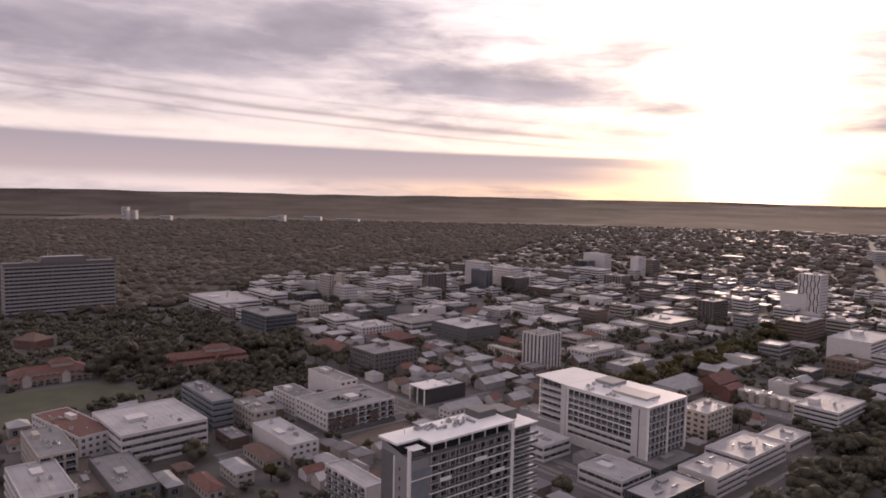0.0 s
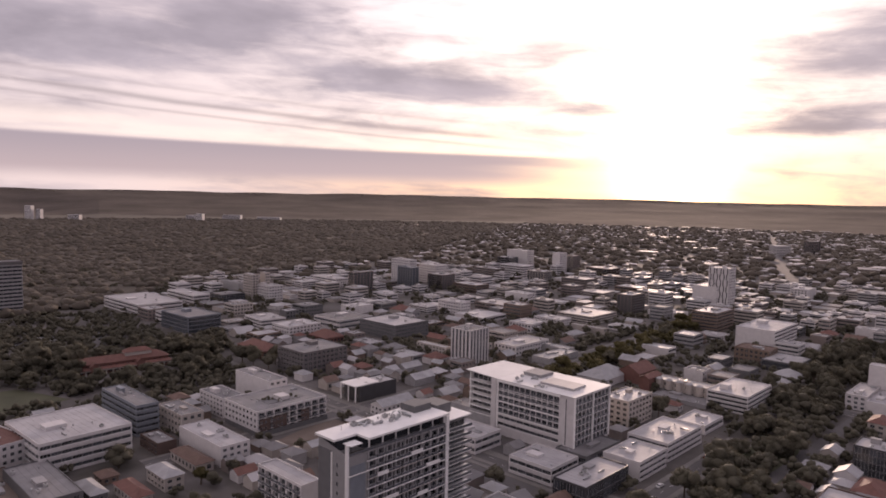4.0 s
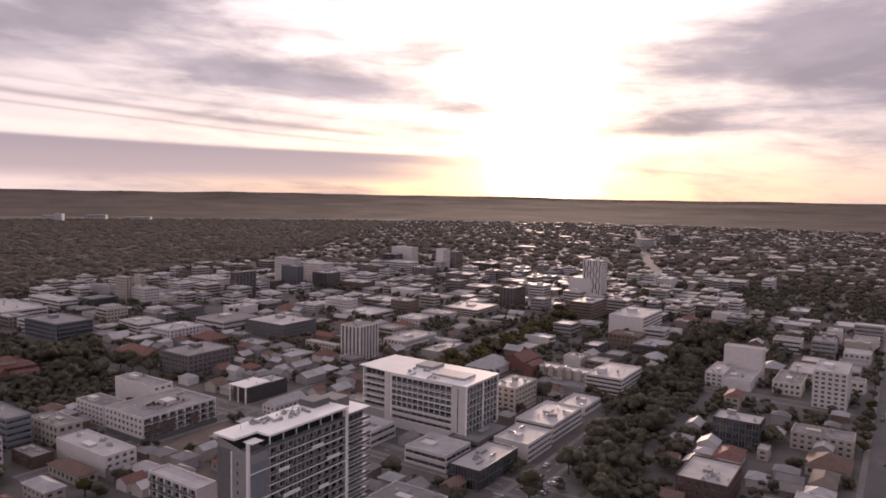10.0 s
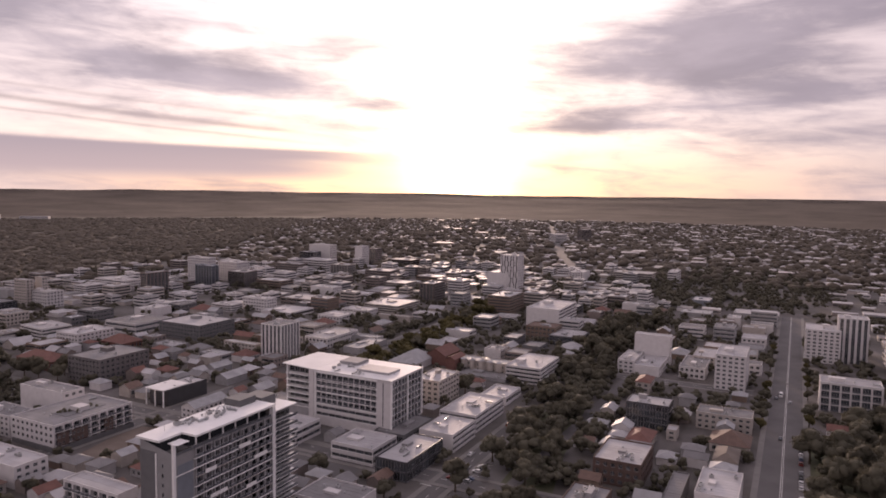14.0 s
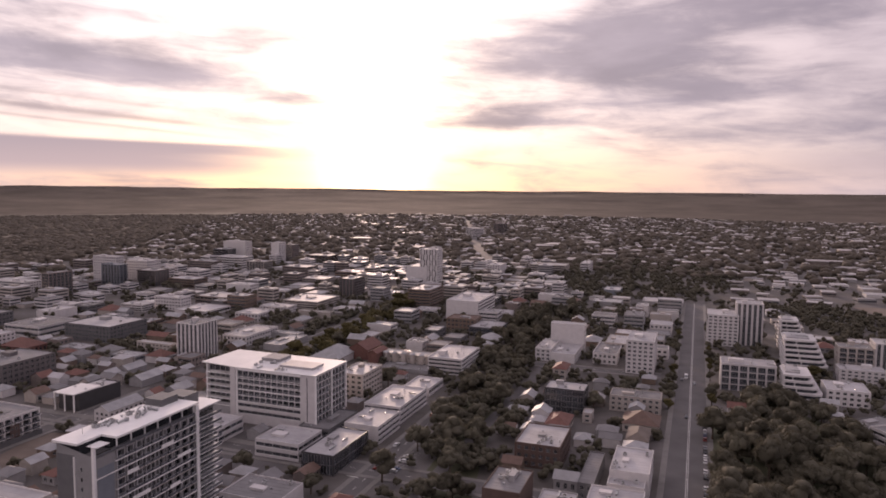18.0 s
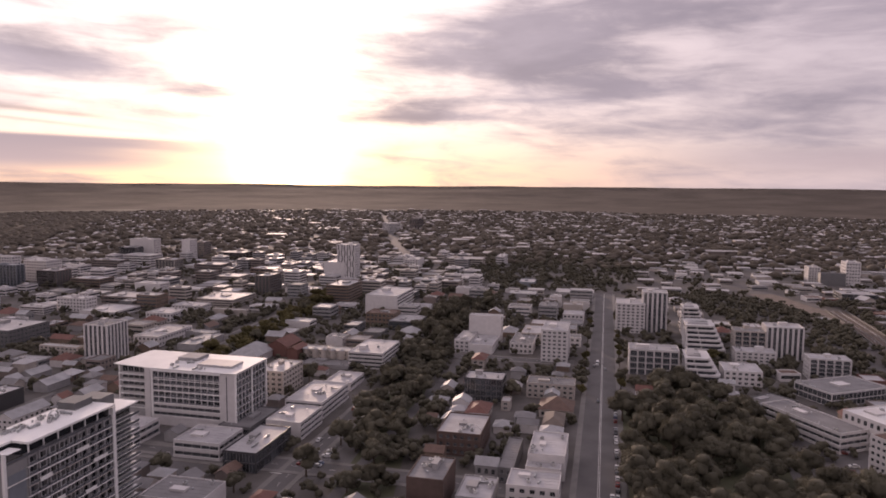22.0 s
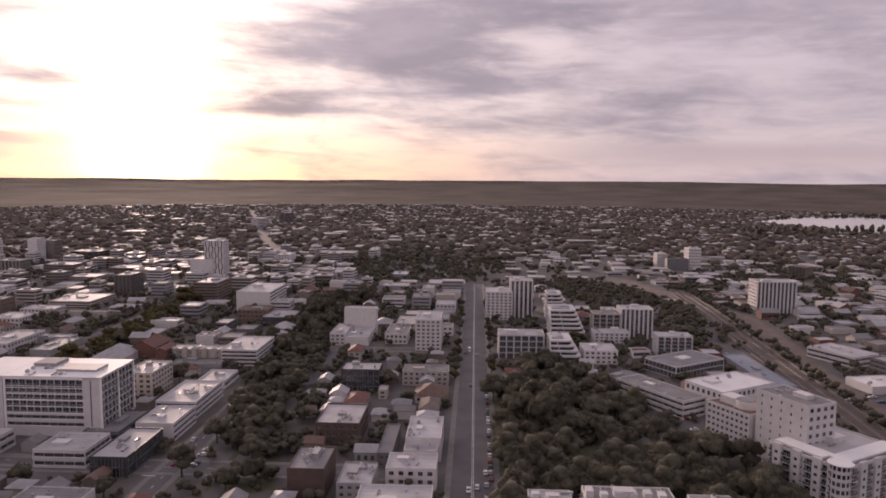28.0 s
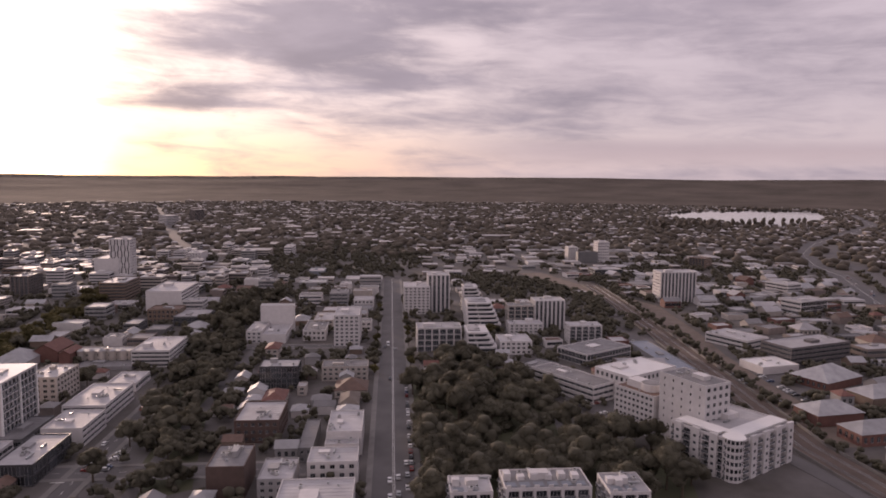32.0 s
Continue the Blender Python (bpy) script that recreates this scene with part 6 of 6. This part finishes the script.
sub_t = scatter(13500, -8, 97, 1000, 2950, suburb_ok)
mid_t = np.array([(x + rnd.uniform(-6, 6), y + rnd.uniform(-6, 6), 0) for x, y in rest for _ in range(3)])
mid_t = np.array([p for p in mid_t if clear_of(p[0], p[1], 3.5) and off_roads(p[0], p[1], 2)])
rail_t = np.array([(x, y, 0) for x, y in ((rnd.uniform(430, 720), rnd.uniform(150, 460)) for _ in range(1500)) if inside(RAILTREES, x, y)][:330])
coll_t = np.array([(x, y, 0) for x, y in ((rnd.uniform(-430, -60), rnd.uniform(430, 715)) for _ in range(1500)) if inside(COLLEGE, x, y) and clear_of(x, y, 4)][:470])
park_t = np.array([(x, y, 0) for x, y in ((rnd.uniform(90, 440), rnd.uniform(200, 565)) for _ in range(1500)) if inside(PARK_MID, x, y) and clear_of(x, y, 3) and off_roads(x, y, -1)][:150])
yard_t = np.array([(x, y, 0) for x, y in ((rnd.uniform(-330, 480), rnd.uniform(40, 620)) for _ in range(7000)) if math.hypot(x, y) > 210 and not (math.hypot(x, y) < 330 and x > 1.6 * y) and clear_of(x, y, 2.2) and off_roads(x, y, 1.5) and not inside(OVAL, x, y) and not any(inside(p, x, y) for p in OPEN_YARDS)][:1500])
LANE_TREES = [(128, 222), (170, 250), (250, 318), (312, 372), (300, 395), (215, 330), (140, 258)]
lane_t = np.array([(x, y, 1.5) for x, y in ((rnd.uniform(120, 320), rnd.uniform(215, 400)) for _ in range(1200)) if inside(LANE_TREES, x, y) and clear_of(x, y, 3) and off_roads(x, y, -1)][:75])
EAST_YARD = [(640, 320), (800, 312), (950, 296), (540, 158), (535, 190)]
east_t = np.array([(x, y, 0) for x, y in ((rnd.uniform(530, 950), rnd.uniform(155, 320)) for _ in range(1500)) if inside(EAST_YARD, x, y) and clear_of(x, y, 3) and off_roads(x, y, 2)][:130])
edge_t = np.array([(x, y, 0) for x, y in ((rnd.uniform(-215, -75), rnd.uniform(376, 499)) for _ in range(600)) if inside(OVAL_EDGE, x, y) and not inside(OVAL, x, y) and clear_of(x, y, 3) and off_roads(x, y, 2)][:75])


def open_front(x, y):
    """The halls of the college stand free of trees on the town's side."""
    if not inside(COLLEGE, x, y):
        return True
    u = 1.0 / math.hypot(x, y)
    return all(clear_of(x + x * u * d, y + y * u * d, 3) for d in (7, 14, 21, 28))


dark_t = np.array([(x, y, 0) for x, y in ((rnd.uniform(510, 960), rnd.uniform(515, 935)) for _ in range(3000)) if inside(DARK_WOOD, x, y) and clear_of(x, y, 4) and off_roads(x, y, 2)][:620])
yards_t = np.array([(x, y, 0) for x, y in ((rnd.uniform(380, 1000), rnd.uniform(-60, 320)) for _ in range(2500)) if math.atan2(x + 18, y + 14) > 1.0 and clear_of(x, y, 2.5) and off_roads(x, y, 2)][:700])
town_t = np.array([(x, y, 0) for x, y in ((rnd.uniform(-250, 620), rnd.uniform(420, 1100)) for _ in range(6000)) if not in_forest(x, y) and clear_of(x, y, 0.8) and off_roads(x, y, 1.0) and not any(inside(p, x, y) for p in OPEN_YARDS)][:1100])
mid_all = np.concatenate([mid_t, dark_t, yards_t, town_t, rail_t, coll_t, park_t, yard_t, lane_t, rail_row, east_t, edge_t])
mid_all = np.array([p for p in mid_all if open_front(p[0], p[1]) and not any(inside(q, p[0], p[1]) for q in HALL_FRONTS)])
spread_ = rng.normal(size=(len(mid_all), 7, 3)) * np.array([1.7, 1.7, 1.1]) + np.array([0, 0, 3.3])
sizes_ = rng.uniform(0.6, 1.25, (len(mid_all), 1, 1))
mid_c = (mid_all[:, None, :] + spread_ * sizes_).reshape(-1, 3)
mid_r = (rng.uniform(1.1, 2.1, (len(mid_all), 7)) * sizes_[:, :, 0]).ravel()
stuff("town_trees", [clumps(mid_c, mid_r, ICO1, rng, 0.85, 0.22), leaves(mid_c, mid_r, 7, rng, 0.42)], LEAF, "dark trees between the buildings of the town", "trees")
stuff("suburb_trees", [wood(sub_t, 5.0, 10.5, ICO1, 0.35, 0.62, 0.3)], LEAF3, "dark garden trees between suburban houses", "trees")


def houses(pts, wmin, wmax, hmin, hmax, rot_jit, pitch=0.2):
    """Low houses with hipped roofs: walls and roofs as two meshes."""
    n = len(pts)
    w, d, h = rng.uniform(wmin, wmax, n), rng.uniform(wmin, wmax, n) * 0.8, rng.uniform(hmin, hmax, n)
    a = UA + rng.uniform(-rot_jit, rot_jit, n) + rng.integers(0, 2, n) * math.pi / 2
    wall = np.array([(x, y, z) for z in (-1, 1) for x, y in ((-1, -1), (1, -1), (1, 1), (-1, 1))], float)
    wf = np.array([(0, 1, 5), (0, 5, 4), (1, 2, 6), (1, 6, 5), (2, 3, 7), (2, 7, 6), (3, 0, 4), (3, 4, 7)])
    roof = np.array([(-1.1, -1.12, 0), (1.1, -1.12, 0), (1.1, 1.12, 0), (-1.1, 1.12, 0), (-0.45, 0, 1), (0.45, 0, 1)], float)
    rf = np.array([(0, 1, 5), (0, 5, 4), (2, 3, 4), (2, 4, 5), (1, 2, 5), (3, 0, 4)])

    def place(base, f, sz, oz):
        v = base[None] * np.stack([w / 2, d / 2, sz], 1)[:, None, :]
        v[:, :, 2] += oz[:, None]
        c, s = np.cos(a)[:, None], np.sin(a)[:, None]
        v = np.stack([v[:, :, 0] * c - v[:, :, 1] * s, v[:, :, 0] * s + v[:, :, 1] * c, v[:, :, 2]], 2) + pts[:, None, :]
        return v.reshape(-1, 3), (f[None] + (np.arange(n) * len(base))[:, None, None]).reshape(-1, 3)

    return place(wall, wf, h / 2 + 1, h / 2 - 1), place(roof, rf, np.minimum(w, d) * pitch, h)


sub_h = scatter(4300, -4, 97, 1120, 2950, suburb_ok)
big = scatter(190, 22, 62, 1150, 3000, suburb_ok)
(w1, r1), (w2, r2) = houses(sub_h, 8, 14, 3, 5, 0.12), houses(big, 18, 40, 4, 8, 0.1, 0.06)
stuff("suburb_house_walls", [w1, w2], HOUSEWALL, "pale walls of distant suburban houses and stores", "houses")
stuff("suburb_house_roofs", [r1, r2], HOUSEROOF, "grey, white and brown roofs of distant suburban houses", "houses")

blk = MB()
for x, y, w, d, h, n, rot in BLOCKS:
    m = pose(x, y, 0, 0, 0, rot)
    c, rf_ = rnd.choice((0, 0, 1, 2, 3)), rnd.choice((4, 4, 5))
    blk.box(-w / 2, -d / 2, 0, w / 2, d / 2, h, c, m)
    blk.box(-w / 2 - 0.2, -d / 2 - 0.2, h, w / 2 + 0.2, d / 2 + 0.2, h + 0.35, rf_, m)
    for k in range(n if h > 4 else 0):
        z = 1.2 + k * 3.3
        blk.box(-w / 2 - 0.06, -d / 2 + 0.6, z, w / 2 - 1, d / 2 - 0.6, z + 1.5, 6, m)
        blk.box(-w / 2 + 0.6, -d / 2 - 0.06, z, w / 2 - 0.6, d / 2 - 1, z + 1.5, 6, m)
    if h > 6:
        q = rnd.uniform(-0.2, 0.2) * w
        blk.box(q - w * 0.15, -d * 0.1, h + 0.35, q + w * 0.15, d * 0.2, h + 2.2, c, m)
tagged(new("town_blocks", blk.mesh("town_blocks", WALL["white"], WALL["cream"], WALL["taupe"], WALL["grey"], ROOF["pale"], ROOF["grey"], GLASS)), "crowd of low pale office blocks and shops farther off", "buildings", kind="stuff")

yel = np.array([(x, y, 0) for x, y in ((rnd.uniform(100, 350), rnd.uniform(435, 690)) for _ in range(1500)) if inside(YELLOW, x, y) and clear_of(x, y, 3)][:130])
yc = (yel[:, None, :] + rng.normal(size=(len(yel), 7, 3)) * np.array([1.9, 1.9, 1.2]) + np.array([0, 0, 4.0])).reshape(-1, 3)
yr = rng.uniform(1.2, 2.3, len(yc))
stuff("avenue_trees", [clumps(yc, yr, ICO1, rng, 0.85, 0.25), leaves(yc, yr, 8, rng, 0.42)], LEAF2, "yellow-green trees lining an avenue", "trees")
poplars = np.array([(1560 + i * 19 + rnd.uniform(-6, 6), 545 - i * 13 + rnd.uniform(-5, 5), 5 + k * 5) for i in range(22) if i % 7 != 3 for k in range(3)])
stuff("poplar_row", [clumps(poplars, rng.uniform(3.5, 5.5, len(poplars)), ICO2, rng, 1.3, 0.25)], LEAF3, "row of tall dark poplars beside the lake", "trees")
# far landmarks
for fx, fy, fw, fd, fh, fn, st, la in ((-1180, 2560, 22, 20, 52, 14, "p", "pale distant apartment tower above the bushland"), (-1150, 2575, 16, 18, 40, 11, "p", "pale distant apartment tower above the bushland"),
                                      (-1050, 2590, 40, 20, 22, 6, "s", "pale distant block above the bushland"), (-690, 2760, 60, 30, 20, 5, "s", "pale distant hospital block"), (-560, 2790, 70, 26, 22, 5, "s", "pale distant hospital block"),
                                      (-430, 2800, 90, 30, 15, 4, "s", "pale distant hospital wing"), (-640, 2700, 25, 25, 28, 8, "p", "pale distant hospital tower"), (900, 1450, 30, 40, 22, 6, "s", "distant office block on the long street"),
                                      (1010, 1500, 26, 26, 30, 9, "b", "distant brown apartment tower")):
    B(fx, fy, -8, fw, fd, fh, fn, st, st, "white" if fx < 950 else "taupe", "pale", label=la, plant=False)

# ---- vehicles ----


def car_proto(mat, label, van=False):
    e = thing("van" if van else "car", 0, 0, -200, 0, label, "van" if van else "car", "vehicles")
    L, Wd = (6.2, 2.1) if van else (4.4, 1.8)
    b = MB()
    prof = [(-L / 2, .35), (-L / 2, .95), (-L * .46, 2.5), (L * .28, 2.5), (L * .36, 1.5), (L / 2, 1.3), (L / 2, .35)] if van else \
        [(-L / 2, .3), (-L / 2, .9), (-L * .40, 1.0), (-L * .28, 1.46), (L * .10, 1.46), (L * .26, .98), (L * .47, .85), (L / 2, .6), (L / 2, .3)]
    for s in (-1, 1):
        b.face(*[(x, s * Wd / 2 * (.86 if z > 1.2 else 1), z) for x, z in prof])
    for i in range(len(prof)):
        (x0, z0), (x1, z1) = prof[i - 1], prof[i]
        k0, k1 = (.86 if z0 > 1.2 else 1), (.86 if z1 > 1.2 else 1)
        b.face((x0, -Wd / 2 * k0, z0), (x0, Wd / 2 * k0, z0), (x1, Wd / 2 * k1, z1), (x1, -Wd / 2 * k1, z1))
    part("body", b, mat, e)
    g = MB()
    if van:
        g.face((L * .29, -.85, 2.4), (L * .29, .85, 2.4), (L * .37, .95, 1.55), (L * .37, -.95, 1.55))
    else:
        g.face((L * .12, -.7, 1.43), (L * .12, .7, 1.43), (L * .27, .8, 1.0), (L * .27, -.8, 1.0))
        g.face((-L * .29, -.7, 1.43), (-L * .29, .7, 1.43), (-L * .41, .8, 1.02), (-L * .41, -.8, 1.02))
        for s in (-1, 1):
            g.face((-L * .34, s * .91, 1.02), (L * .2, s * .91, 1.02), (L * .09, s * .80, 1.4), (-L * .27, s * .80, 1.4))
    part("glass", g, GLASS, e)
    wheel = MB().cyl(0, 0, -.1, .1, .33, n=10)
    me = wheel.mesh("wheel", TYRE)
    for x in (-L * .3, L * .3):
        for s in (-1, 1):
            o = part("wheel", me, None, e)
            o.matrix_basis = pose(x, s * (Wd / 2 - .06), .33, 90, 0, 0)
    return e


CARP = [car_proto(m, l) for m, l in zip(CARS, ("white hatchback parked on grey asphalt", "silver car parked on grey asphalt", "black car parked on grey asphalt", "dark red car parked on grey asphalt", "dark blue car parked on grey asphalt"))]
VANP = car_proto(CARS[0], "white delivery van standing on the street", True)


def park(x, y, rot, k=None, z=0.03):
    copy_thing(CARP[rnd.choice((0, 0, 0, 1, 1, 2, 2, 3, 4)) if k is None else k], pose(x, y, z, 0, 0, rot))


for s, o, k in ((12, -1.8, 0), (9, 1.6, 0), (2, -5.5, 0), (-6, 1.5, 0), (14, -5.6, 1), (26, -5.4, 0), (-14, -1.7, 2), (150, 1.7, 2), (222, -2.0, 1), (-3, -1.8, 1)):
    park(*along(MAIN, s, o), 40.3 if o < 0 else 220.3, k)
copy_thing(VANP, pose(*along(MAIN, 235, 3.2), 0.03, 0, 0, 220.3))
park(*along(MAIN, 228, 5.6), 220.3, 2)
for i in range(22):
    if rnd.random() < 0.72:
        park(*along(MAIN, 20 + i * 6.1, -7.6), 40.3)
for i in range(30):
    if rnd.random() < 0.4:
        park(*along(MED, 20 + i * 8, rnd.choice((-3, 3))), 40.3)
for i in range(16):
    if rnd.random() < 0.7:
        park(*along((108, 246), i % 8 * 2.9, 3 + (i // 8) * 7), 130.3, z=0.02)
for i in range(26):
    if rnd.random() < 0.65:
        park(-270 + i % 13 * 4.4, 560 + i % 13 * 2 + (i // 13) * 24, 75, z=0.02)
for i in range(14):
    if rnd.random() < 0.6:
        park(*along((262, 118), 6 + i * 4, -12 - rnd.choice((0, 18))), 130.3, z=0.02)
for i in range(20):
    if rnd.random() < 0.7:
        park(*along((400, 40), i * 3.0 - 20, rnd.choice((0, 16))), 130.3, z=0.02)
for i in range(16):
    k = rnd.uniform(0, 2)
    i0 = int(k)
    a, c = Vector(FWY[i0 + 1]), Vector(FWY[i0 + 2])
    d = (c - a).normalized()
    p = a + (c - a) * (k - i0) + Vector((-d.y, d.x)) * rnd.choice((-9, -5, 5, 9))
    park(p.x, p.y, math.degrees(math.atan2(d.y, d.x)))
for p in (*CARP, VANP):
    for o in (*p.children_recursive, p):
        bpy.data.objects.remove(o)
